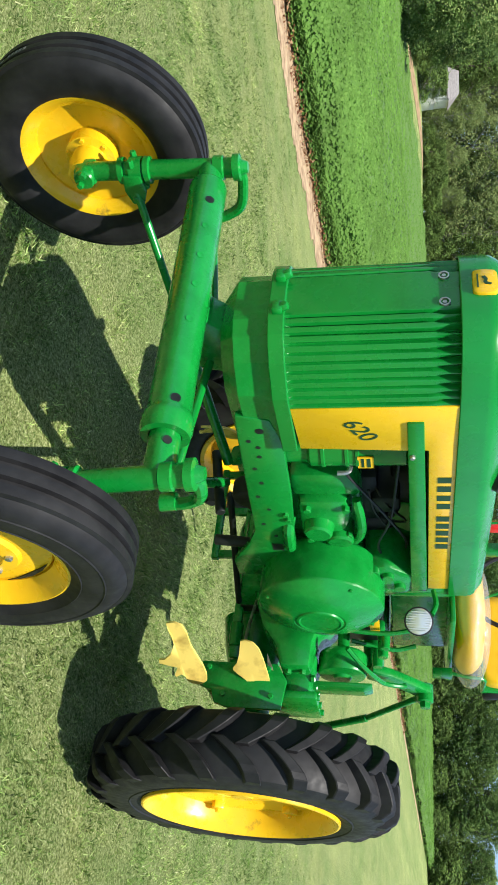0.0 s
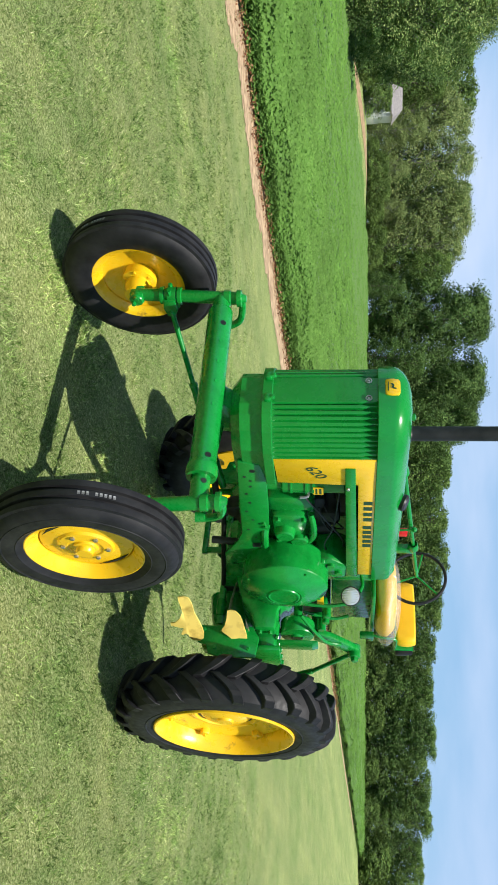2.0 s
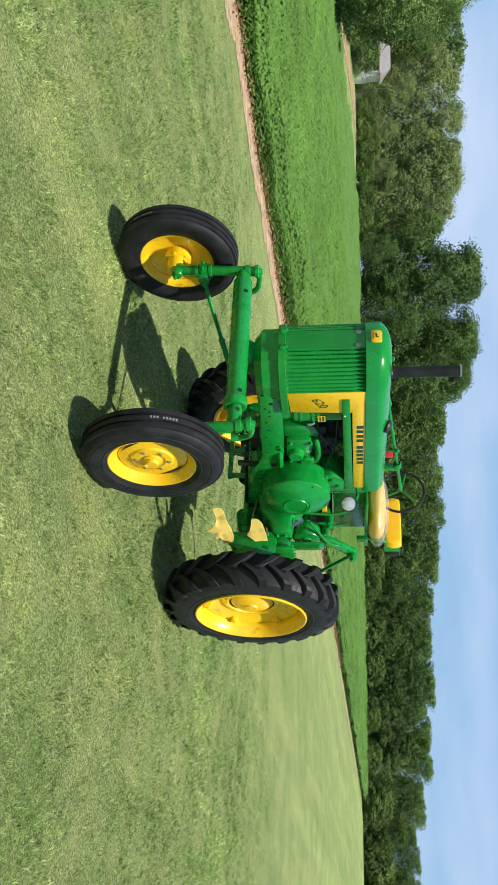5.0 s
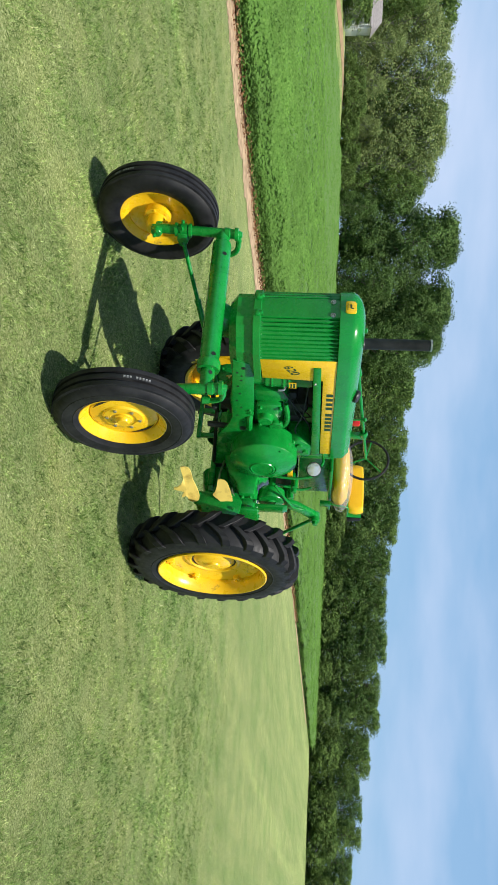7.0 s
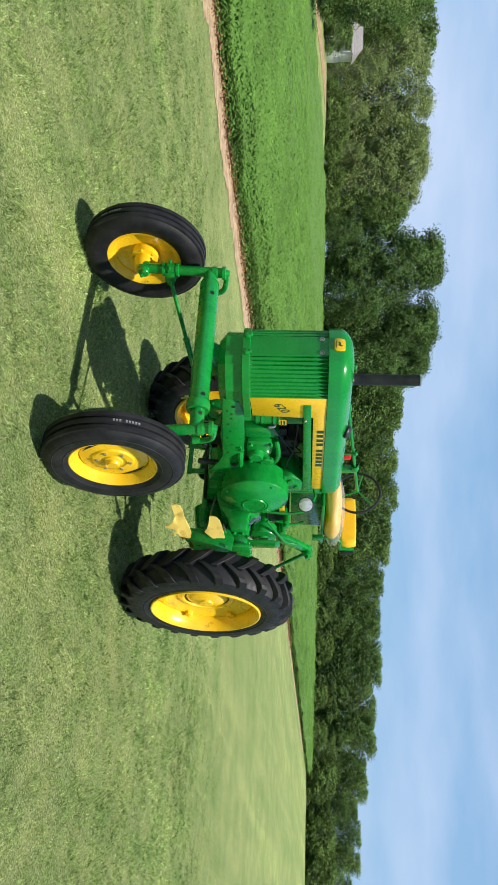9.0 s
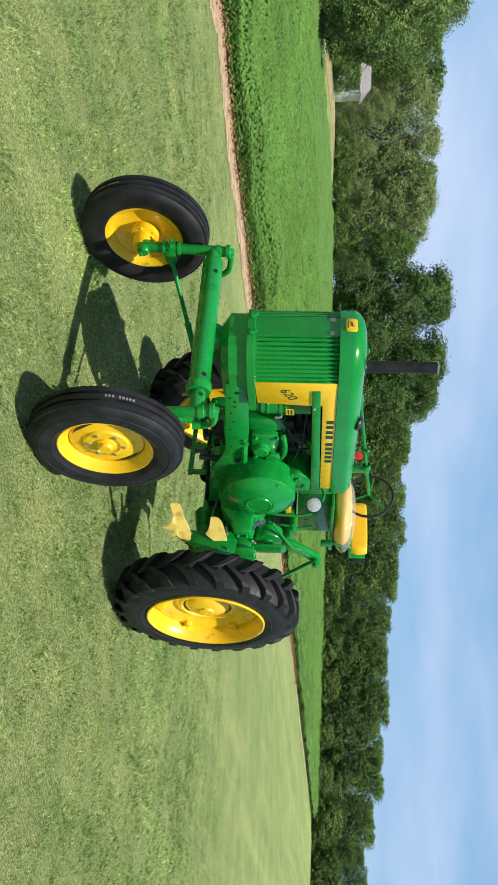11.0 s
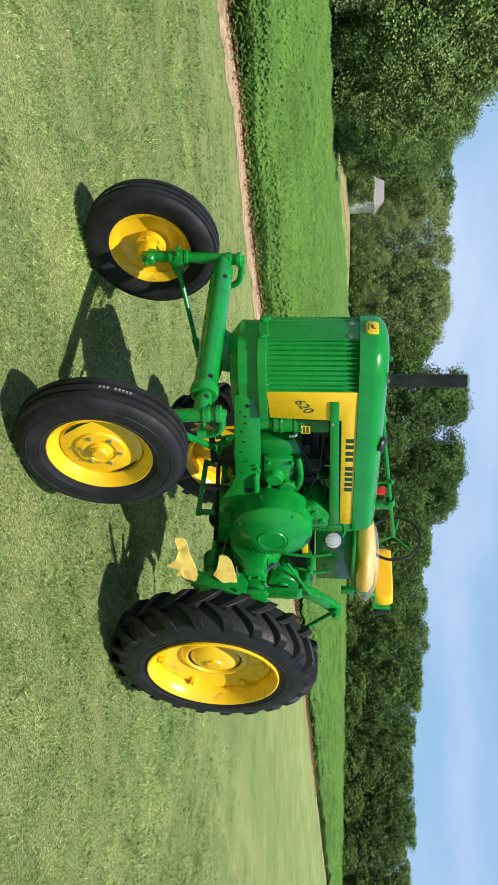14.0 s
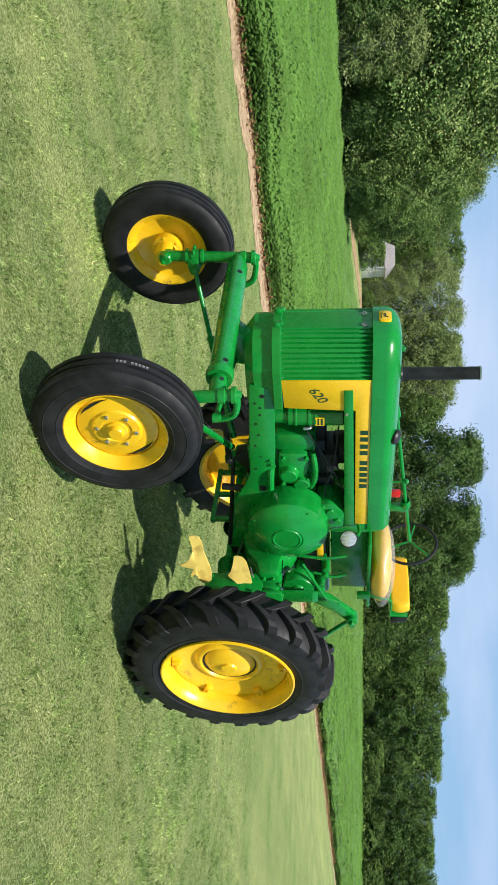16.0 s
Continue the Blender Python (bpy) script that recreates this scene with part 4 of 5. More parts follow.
bm = bmesh.new()
half = [(2.278, 0.10), (2.25, 0.162), (2.18, 0.226), (2.06, 0.283), (1.77, 0.29)]
slab(bm, half + [(x, -y) for x, y in half[::-1]], 1.15, 1.206, "z", 0.004)
collar = part("radiator_collar", bm, GREEN, tractor, "green band under the grille", 0.15)
for yy in (-0.075, 0.075):
    bm = bmesh.new()
    box(bm, 2.27, 2.30, yy - 0.022, yy + 0.022, 1.165, 1.20, 0.006)
    bolt(bm, (2.285, yy, 1.19), (0.3, 0, 1), 0.016, 0.03)
    part("hinge_lug", bm, CAST, collar)
bm = bmesh.new()
low = [(2.185, 0.0), (2.185, 0.06), (2.165, 0.105), (2.115, 0.152), (2.02, 0.20), (1.77, 0.21)]
upp = [(2.252, 0.0), (2.252, 0.088), (2.225, 0.143), (2.160, 0.202), (2.05, 0.254), (1.77, 0.261)]
ringv = lambda pl, z: [(x, y, z) for x, y in pl] + [(x, -y, z) for x, y in pl[::-1] if y > 0]
va, vm, vb = ringv(low, 0.972), ringv(upp, 1.03), ringv(upp, 1.152)
n9 = len(va)
solid(bm, va + vm + vb, [tuple(range(n9)), tuple(range(2 * n9, 3 * n9))] + [(k * n9 + i, k * n9 + (i + 1) % n9, (k + 1) * n9 + (i + 1) % n9, (k + 1) * n9 + i) for k in (0, 1) for i in range(n9)])
part("lower_tank", bm, CAST, tractor, "green cast base of the radiator with chamfered front", 0.2)
bm = bmesh.new()
slab(bm, [(1.95, 1.0), (2.16, 1.0), (2.22, 0.93), (2.30, 0.95), (2.34, 0.9), (2.34, 0.82), (2.2, 0.79), (1.98, 0.86)], -0.07, 0.07, "y", 0.015)
rod(bm, (2.10, 0, 0.875), (2.33, 0, 0.875), 0.05, n=20)
part("pivot_bracket", bm, CAST, tractor)

# ---- hood ----
NOSE = [(0.60, 0.284), (1.2, 0.284), (1.8, 0.284), (1.99, 0.282), (2.06, 0.272), (2.125, 0.252), (2.172, 0.231), (2.21, 0.205), (2.24, 0.176), (2.26, 0.144), (2.272, 0.112), (2.278, 0.08), (2.279, 0.0)]
bm = bmesh.new()
layers = []
for z_, inset in ((1.765, 0.0), (1.768, -0.002), (1.848, -0.001), (1.866, 0.003), (1.884, 0.014), (1.902, 0.031), (1.922, 0.062), (1.938, 0.105), (1.949, 0.165), (1.955, 0.225)):
    line = []
    for i, (x, y_) in enumerate(NOSE):
        a, b = NOSE[max(i - 1, 0)], NOSE[min(i + 1, len(NOSE) - 1)]
        tx, ty = b[0] - a[0], b[1] - a[1]
        l = math.hypot(tx, ty)
        nx, ny = abs(ty) / l, abs(tx) / l
        if y_ == 0:
            nx, ny = 1.0, 0.0
        fall = 0.012 * max(0.0, (1.4 - x) / 0.8) if z_ > 1.9 else 0.0
        line.append((x - nx * inset * 0.75, max(y_ - ny * inset, 0.0 if y_ == 0 else y_ * 0.12), z_ - fall))
    layers.append([bm.verts.new(p) for p in line] + [bm.verts.new((p[0], -p[1], p[2])) for p in line[-2::-1]])
for a, b in zip(layers, layers[1:]):
    for i in range(len(a) - 1):
        bm.faces.new([a[i], a[i + 1], b[i + 1], b[i]])
top_ = layers[-1]
n_top = len(top_)
for i in range(n_top // 2):
    quad = [top_[i], top_[i + 1], top_[n_top - 2 - i], top_[n_top - 1 - i]]
    bm.faces.new(list(dict.fromkeys(quad)))
bmesh.ops.remove_doubles(bm, verts=bm.verts, dist=0.0002)
bmesh.ops.recalc_face_normals(bm, faces=bm.faces)
hood = part("hood", bm, GREEN, tractor, "long rounded glossy green hood", 0.4)
bm = bmesh.new()
slab(bm, [(-0.279, 1.50), (0.279, 1.50), (0.279, 1.77), (0.25, 1.885), (0.2, 1.925), (-0.2, 1.925), (-0.25, 1.885), (-0.279, 1.77)], 0.555, 0.602, "x", 0.012)
part("dash_panel", bm, GREEN, hood)
for s in (1, -1):
    ya, yb = sorted((s * 0.272, s * 0.2795))
    bm = bmesh.new()
    slab(bm, [(2.003, 1.205), (2.003, 1.772), (0.655, 1.792), (0.655, 1.676), (1.755, 1.668), (1.755, 1.612), (1.775, 1.215)], ya, yb, "y", 0.002)
    side = part("side_panel", bm, YELLOW, tractor, "yellow side panel and stripe below the hood")
    ya, yb = sorted((s * 0.262, s * 0.290))
    bm = bmesh.new()
    slab(bm, [(1.925, 1.595), (1.925, 1.652), (0.645, 1.672), (0.645, 1.60)], ya, yb, "y", 0.004)
    bar = part("hood_rail", bm, GREEN, tractor, "green rail below the yellow stripe")
    bm = bmesh.new()
    bolt(bm, (1.735, s * 0.288, 1.612), (0, s, 0), 0.011, 0.014)
    part("rail_screw", bm, STEEL, bar)
    bm = bmesh.new()
    slab(bm, [(0.60, 1.50), (0.60, 1.78), (0.657, 1.78), (0.657, 1.50)], *sorted((s * 0.262, s * 0.2785)), "y", 0.004)
    part("hood_end", bm, GREEN, tractor)
    # lettering as plain bars, one for each letter
    xs_ = [1.565, 1.505, 1.44, 1.38, 1.285, 1.228, 1.172, 1.116, 1.06]
    for k, x in enumerate(xs_):
        bm = bmesh.new()
        box(bm, x - 0.019, x + 0.019, *sorted((s * 0.2795, s * 0.2812)), 1.702, 1.752, 0.0)
        part("lettering_bar", bm, INK, side)
    fc = bpy.data.curves.new("model_number", "FONT")
    fc.body, fc.size, fc.extrude, fc.shear, fc.align_x, fc.align_y = "620", 0.088, 0.001, 0.25, "CENTER", "CENTER"
    fc.materials.append(INK)
    num = new("model_number", fc)
    num.parent = side
    num.matrix_basis = Matrix.Translation((1.885, s * 0.2808, 1.43)) @ Matrix(((-s, 0, 0, 0), (0, 0, s, 0), (0, 1, 0, 0), (0, 0, 0, 1))) @ pose(0, 0, 0, 0, 0, 34)
bm = bmesh.new()
slab(bm, [(-0.046, 1.803), (0.046, 1.803), (0.053, 1.815), (0.055, 1.845), (0.049, 1.874), (0.036, 1.881), (-0.036, 1.881), (-0.049, 1.874), (-0.055, 1.845), (-0.053, 1.815)], 2.262, 2.291, "x", 0.006)
badge = part("badge", bm, YELLOW, tractor, "yellow shield badge on the nose")
bm = bmesh.new()
slab(bm, [(-0.02, 1.842), (-0.006, 1.85), (0.008, 1.847), (0.014, 1.862), (0.02, 1.858), (0.016, 1.84), (0.006, 1.836), (-0.004, 1.84), (-0.016, 1.832)], 2.2905, 2.2935, "x", 0.0)
box(bm, 2.2905, 2.2925, -0.03, 0.03, 1.816, 1.821, 0.0)
part("badge_mark", bm, INK, badge)
bm = bmesh.new()
lathe(bm, [(0, -0.01), (0.05, -0.01), (0.052, 0.012), (0.04, 0.022), (0, 0.024)], (1.46, 0.205, 1.936), (0.0, 0.45, 0.9), 24)
part("filler_cap", bm, BLACK, hood, "black oval cap on the hood's shoulder")
bm = bmesh.new()
lathe(bm, [(0, 0), (0.02, 0), (0.022, 0.02), (0, 0.03)], (2.05, 0.02, 1.95), (0, 0, 1), 16)
part("radiator_cap", bm, GREEN, hood)

# ---- exhaust ----
bm = bmesh.new()
lathe(bm, [(0.05, 0), (0.05, 0.02), (0.043, 0.03), (0.043, 0.525), (0.044, 0.53), (0.037, 0.53), (0.036, 0.3), (0, 0.3)], (1.775, -0.07, 1.945), (0.01, 0, 1), 32)
exhaust = part("exhaust_pipe", bm, BLACK, tractor, "upright matt black exhaust pipe")
bm = bmesh.new()
lathe(bm, [(0.044, 0), (0.0465, 0.003), (0.0465, 0.010), (0.043, 0.013), (0.0385, 0.010), (0.0385, 0.0)], (1.7803, -0.07, 2.468), (0.01, 0, 1), 32, closed=True)
part("pipe_lip", bm, STEEL, exhaust, "bare metal lip of the pipe")

# ---- frame rails ----
for s in (1, -1):
    bm = bmesh.new()
    slab(bm, [(1.95, 1.0), (1.92, 1.12), (1.78, 1.15), (1.4, 1.135), (0.95, 1.10), (0.72, 1.07), (0.72, 0.80), (0.86, 0.80), (1.03, 0.90), (1.15, 0.945), (1.42, 0.96), (1.8, 0.985)], *sorted((s * 0.235, s * 0.262)), "y", 0.005)
    rail = part("frame_rail", bm, GREEN, tractor, "green steel side frame with bolt holes")
    for x, z, r in ((1.86, 1.075, 0.016), (1.76, 1.055, 0.009), (1.70, 1.05, 0.009), (1.62, 1.02, 0.009), (1.52, 1.03, 0.009), (1.42, 1.0, 0.009), (1.32, 1.03, 0.008), (1.2, 0.99, 0.009), (1.1, 1.03, 0.008), (1.80, 1.025, 0.009)):
        bm = bmesh.new()
        lathe(bm, [(0, 0.0015), (r, 0.0015), (r, -0.004)], (x, s * 0.262, z), (0, s, 0), 12)
        part("bolt_hole", bm, DARK, rail)
    bm = bmesh.new()
    box(bm, 0.97, 1.03, *sorted((s * 0.258, s * 0.2635)), 1.0, 1.05, 0.0)
    part("slot", bm, DARK, rail)
    for x, z in ((1.28, 1.155), (1.24, 1.16)):
        bm = bmesh.new()
        bolt(bm, (x, s * 0.262, z - 0.06), (0, s, 0), 0.014, 0.012)
        part("frame_bolt", bm, CAST, rail)

# ---- engine ----
bm = bmesh.new()
box(bm, 0.72, 1.30, -0.2, 0.15, 0.92, 1.40, 0.03)
slab(bm, [(1.46, 1.12), (1.46, 1.36), (1.40, 1.40), (1.30, 1.41), (1.30, 1.11)], -0.22, 0.19, "y", 0.03)
engine = part("engine_block", bm, CAST, tractor, "green cast engine block and cylinder head")
bm = bmesh.new()
slab(bm, [(1.31, 1.14), (1.31, 1.35), (1.24, 1.365), (1.14, 1.35), (1.06, 1.33), (1.0, 1.28), (0.98, 1.16), (1.08, 1.13)], 0.1, 0.225, "y", 0.035)
rod(bm, (1.13, 0.15, 1.22), (1.13, 0.275, 1.215), 0.075, 0.06, n=24)
rod(bm, (1.04, 0.1, 1.30), (1.02, 0.25, 1.30), 0.06, n=20)
pipe(bm, [(1.2, 0.22, 1.10), (1.16, 0.26, 1.09), (1.08, 0.27, 1.085), (1.0, 0.26, 1.08)], 0.026)
pipe(bm, [(1.30, 0.2, 1.385), (1.18, 0.235, 1.40), (1.05, 0.22, 1.39), (0.96, 0.2, 1.36)], 0.02)
part("manifold", bm, CAST, engine)
for x, z in ((1.27, 1.18), (1.27, 1.34), (1.02, 1.17), (1.06, 1.34)):
    bm = bmesh.new()
    bolt(bm, (x, 0.222, z), (0, 1, 0), 0.018, 0.022)
    part("engine_bolt", bm, CAST, engine)
bm = bmesh.new()
box(bm, 1.0, 1.34, -0.18, 0.12, 1.36, 1.47, 0.02)
box(bm, 1.12, 1.24, -0.1, 0.16, 1.44, 1.56, 0.02)
part("carburettor", bm, DARK, engine, "dark carburettor and ignition parts")
bm = bmesh.new()
rod(bm, (0.9, 0.05, 1.38), (0.9, 0.05, 1.5), 0.055, n=18)
for k in range(4):
    rod(bm, (0.9 + 0.03 * math.cos(k * 1.57), 0.05 + 0.03 * math.sin(k * 1.57), 1.5), (0.9 + 0.03 * math.cos(k * 1.57), 0.05 + 0.03 * math.sin(k * 1.57), 1.53), 0.01, n=8)
part("distributor", bm, BLACK, engine)
for pts in ([(0.92, 0.08, 1.53), (1.05, 0.15, 1.58), (1.2, 0.16, 1.5), (1.28, 0.10, 1.45)], [(0.88, 0.08, 1.53), (1.0, 0.15, 1.5), (1.15, 0.16, 1.45), (1.25, 0.12, 1.43)], [(0.75, 0.2, 1.5), (0.95, 0.22, 1.46), (1.15, 0.2, 1.52), (1.55, 0.2, 1.56)], [(1.5, 0.2, 1.35), (1.3, 0.21, 1.45), (1.0, 0.2, 1.57), (0.8, 0.15, 1.58)]):
    bm = bmesh.new()
    pipe(bm, pts, 0.006, 6)
    part("ignition_cable", bm, RUBBER_HOSE, engine)
bm = bmesh.new()
rod(bm, (1.62, 0.16, 1.22), (1.62, 0.16, 1.60), 0.075, n=28)
for z in (1.27, 1.36, 1.40):
    lathe(bm, [(0.075, 0), (0.08, 0.003), (0.08, 0.014), (0.075, 0.017)], (1.62, 0.16, z), (0, 0, 1), 28)
rod(bm, (1.62, 0.16, 1.08), (1.62, 0.16, 1.23), 0.06, n=24)
cleaner = part("air_cleaner", bm, GREEN, tractor, "upright green air cleaner canister")
bm = bmesh.new()
slab(bm, [(1.585, 1.41), (1.655, 1.41), (1.655, 1.47), (1.585, 1.47)], 0.233, 0.238, "y", 0.0)
part("label", bm, YELLOW, cleaner, "small yellow label plate")
bm = bmesh.new()
box(bm, 1.592, 1.648, 0.2375, 0.2395, 1.445, 1.458, 0.0)
box(bm, 1.592, 1.648, 0.2375, 0.2395, 1.424, 1.434, 0.0)
part("label_bars", bm, INK, cleaner)
bm = bmesh.new()
pipe(bm, [(1.57, 0.22, 1.38), (1.57, 0.245, 1.37), (1.57, 0.25, 1.33)], 0.01, 8)
part("clamp_handle", bm, STEEL, cleaner)
bm = bmesh.new()
rod(bm, (1.15, -0.02, 1.52), (1.15, -0.02, 1.7), 0.12, n=24)
box(bm, 0.75, 1.7, -0.17, 0.1, 1.66, 1.76, 0.03)
part("fuel_tank", bm, DARK, tractor)

# ---- flywheel cover and main case ----
FW = (0.71, 0.0, 1.195)
bm = bmesh.new()
lathe(bm, [(0.272, 0.2), (0.282, 0.215), (0.287, 0.25), (0.287, 0.405), (0.284, 0.413), (0.277, 0.419), (0.235, 0.447), (0.18, 0.470), (0.125, 0.485), (0.118, 0.4865), (0.115, 0.483), (0.108, 0.483), (0.104, 0.490), (0.096, 0.492), (0.088, 0.488), (0.0, 0.49)], FW, (0, 1, 0), 96)
cover = part("flywheel_cover", bm, CAST, tractor, "large domed green flywheel cover", 0.3)
for a in (35, 120, 215, 300):
    bm = bmesh.new()
    bolt(bm, (FW[0] + 0.262 * math.cos(radians(a)), 0.427, FW[2] + 0.262 * math.sin(radians(a))), (0, 1, 0), 0.01, 0.008)
    part("cover_bolt", bm, CAST, cover)
bm = bmesh.new()
slab(bm, [(0.50, 0.85), (0.80, 0.85), (0.90, 1.02), (0.86, 1.38), (0.58, 1.46), (0.2, 1.42), (-0.25, 1.30), (-0.3, 0.74), (0.1, 0.66), (0.5, 0.76)], -0.22, 0.22, "y", 0.03)
case = part("main_case", bm, CAST, tractor, "green cast transmission case")
# near-black plate added to stand in for the shade behind the drum
bm = bmesh.new()
box(bm, 0.06, 0.58, 0.2, 0.30, 1.145, 1.46, 0.01)
part("clutch_housing", bm, DARK, case, "near-black plate standing in for the shade behind the brake drum")
bm = bmesh.new()
slab(bm, [(0.66, 1.36), (0.86, 1.40), (0.88, 1.50), (0.78, 1.62), (0.62, 1.60), (0.56, 1.48)], 0.05, 0.29, "y", 0.025)
for x, z in ((0.70, 1.45), (0.80, 1.50), (0.70, 1.55), (0.84, 1.44)):
    rod(bm, (x, 0.27, z), (x, 0.31, z), 0.026, n=14)
part("governor_housing", bm, CAST, case)
# rear axle housings, brake drums, side brackets
for s in (1, -1):
    bm = bmesh.new()
    lathe(bm, [(0.18, 0.2), (0.16, 0.35), (0.12, 0.5), (0.105, 0.72), (0.13, 0.74), (0.13, 0.79), (0.1, 0.8), (0.06, 0.82), (0.06, 1.0)], (0, 0, 0.765), (0, s, 0), 28)
    part("axle_housing", bm, CAST, tractor)
    bm = bmesh.new()
    slab(bm, [(s * p, z) for p, z in ((0.21, 0.82), (0.21, 1.26), (0.33, 1.235), (0.41, 1.165), (0.46, 1.135), (0.60, 1.125), (0.60, 0.985), (0.50, 0.955), (0.40, 0.88))], 0.14, 0.46, "x", 0.022)
    bkt = part("final_drive_case", bm, CAST, tractor)
    for x, z in ((0.2, 1.02), (0.2, 1.09), (0.3, 1.02), (0.3, 1.09), (0.4, 1.02), (0.4, 1.09)):
        bm = bmesh.new()
        bolt(bm, (x, s * 0.598, z), (0, s, 0), 0.017, 0.022)
        part("case_bolt", bm, CAST, bkt)
    bm = bmesh.new()
    lathe(bm, [(0.03, 0.20), (0.03, 0.365), (0.108, 0.37), (0.118, 0.38), (0.12, 0.39), (0.12, 0.47), (0.112, 0.482), (0.05, 0.488), (0.04, 0.50), (0, 0.50)], (0.22, 0, 1.262), (0, s, 0), 36)
    drum = part("brake_drum", bm, CAST, tractor, "green round brake drum")
    drum.location = (0, s * 0.07, 0)
    bm = bmesh.new()
    slab(bm, [(s * 0.50, 0.98), (s * 0.70, 0.99), (s * 0.70, 1.12), (s * 0.58, 1.13), (s * 0.50, 1.15)], 0.12, 0.36, "x", 0.02)
    box(bm, 0.09, 0.39, *sorted((s * 0.69, s * 0.73)), 0.95, 1.16, 0.012)
    for x in (0.13, 0.24, 0.35):
        bolt(bm, (x, s * 0.71, 1.15), (0, 0, 1), 0.016, 0.022)
        bolt(bm, (x, s * 0.62, 1.125), (0, 0, 1), 0.018, 0.022)
    part("drive_flange", bm, CAST, bkt)
    bm = bmesh.new()
    slab(bm, [(s * 0.600, 0.99), (s * 0.625, 0.99), (s * 0.625, 1.37), (s * 0.612, 1.41), (s * 0.600, 1.41)], 0.15, 0.27, "x", 0.004)
    part("platform_bracket", bm, GREEN, tractor)
# belt and lever cluster
bm = bmesh.new()
slab(bm, [(0.34, 1.40), (0.58, 1.40), (0.58, 1.448), (0.34, 1.448)], 0.35, 0.37, "y", 0.003)
part("clutch_cover_strip", bm, YELLOW, tractor, "small yellow painted strip behind the flywheel")
for pts, r in (([(0.45, 0.5, 1.30), (0.36, 0.54, 1.36), (0.22, 0.55, 1.42), (0.1, 0.54, 1.47), (0.02, 0.52, 1.56), (-0.02, 0.5, 1.56)], 0.012), ([(0.42, 0.38, 1.15), (0.40, 0.40, 1.45), (0.41, 0.38, 1.62)], 0.012), ([(0.2, 0.36, 1.3), (0.15, 0.38, 1.5), (0.16, 0.36, 1.62)], 0.012)):
    bm = bmesh.new()
    pipe(bm, pts, r, 8)
    part("control_lever", bm, GREEN, tractor)
bm = bmesh.new()
for x, y_, z in ((0.24, 0.40, 1.46), (0.16, 0.42, 1.43), (0.30, 0.38, 1.47)):
    rod(bm, (x, y_ - 0.03, z), (x, y_ + 0.06, z), 0.026, n=14)
box(bm, 0.08, 0.34, 0.30, 0.36, 1.43, 1.47, 0.012)
part("lever_bracket", bm, CAST, tractor)
# rockshaft arm and lift link
for s in (1, -1):
    bm = bmesh.new()
    slab(bm, [(-0.08, 1.36), (0.04, 1.40), (-0.02, 1.50), (-0.24, 1.70), (-0.32, 1.71), (-0.33, 1.63), (-0.2, 1.52)], *sorted((s * 0.41, s * 0.46)), "y", 0.015)
    rod(bm, (-0.28, s * 0.40, 1.665), (-0.28, s * 0.50, 1.665), 0.045, n=18)
    bolt(bm, (-0.28, s * 0.5, 1.665), (0, s, 0), 0.03, 0.03)
    part("lift_arm", bm, CAST, tractor, "green rockshaft lift arm")
    bm = bmesh.new()
    rod(bm, (-0.29, s * 0.46, 1.655), (-0.62, s * 0.5, 1.32), 0.017)
    rod(bm, (-0.60, s * 0.498, 1.34), (-0.8, s * 0.52, 1.0), 0.022)
    part("lift_link", bm, GREEN, tractor)
bm = bmesh.new()
rod(bm, (-0.05, -0.42, 1.40), (-0.05, 0.42, 1.40), 0.055, n=20)
box(bm, -0.3, 0.05, -0.2, 0.2, 1.25, 1.48, 0.03)
part("rockshaft", bm, CAST, tractor)

# ---- battery box, seat ----
bm = bmesh.new()
box(bm, -0.19, 0.57, -0.22, 0.22, 1.50, 1.775, 0.012)
bat = part("battery_box", bm, GREEN, tractor, "plain green sheet-metal box under the seat")
bm = bmesh.new()
box(bm, -0.1, 0.02, 0.219, 0.223, 1.55, 1.59, 0.0)
part("data_plate", bm, CAST, bat)
bm = bmesh.new()
slab(bm, [(0.55, 1.772), (0.57, 1.778), (0.57, 1.80), (-0.2, 1.80), (-0.2, 1.772)], -0.18, 0.40, "y", 0.006)
part("seat_pan", bm, GREEN, tractor)


def cushion(x0, x1, y0, y1, z0, z1, puff, soft):
    """A padded block with crowned faces and soft edges."""
    bm = bmesh.new()
    n = 10
    def P(a, b, c):
        u, v, w = a * 2 - 1, b * 2 - 1, c * 2 - 1
        k = 1 - soft * (u * u * v * v + v * v * w * w + u * u * w * w)
        return ((x0 + x1) / 2 + (x1 - x0) / 2 * u * k * (1 + puff * (1 - v * v) * (1 - w * w)), (y0 + y1) / 2 + (y1 - y0) / 2 * v * k * (1 + puff * (1 - u * u) * (1 - w * w)), (z0 + z1) / 2 + (z1 - z0) / 2 * w * k * (1 + 2 * puff * (1 - u * u) * (1 - v * v)))
    ids = {}
    def V(i, j, k):
        if (i, j, k) not in ids:
            ids[(i, j, k)] = bm.verts.new(P(i / n, j / n, k / n))
        return ids[(i, j, k)]
    for i in range(n):
        for j in range(n):
            for e in (0, n):
                bm.faces.new([V(i, j, e), V(i + 1, j, e), V(i + 1, j + 1, e), V(i, j + 1, e)])
                bm.faces.new([V(i, e, j), V(i + 1, e, j), V(i + 1, e, j + 1), V(i, e, j + 1)])
                bm.faces.new([V(e, i, j), V(e, i + 1, j), V(e, i + 1, j + 1), V(e, i, j + 1)])
    bmesh.ops.recalc_face_normals(bm, faces=bm.faces)
    return bm


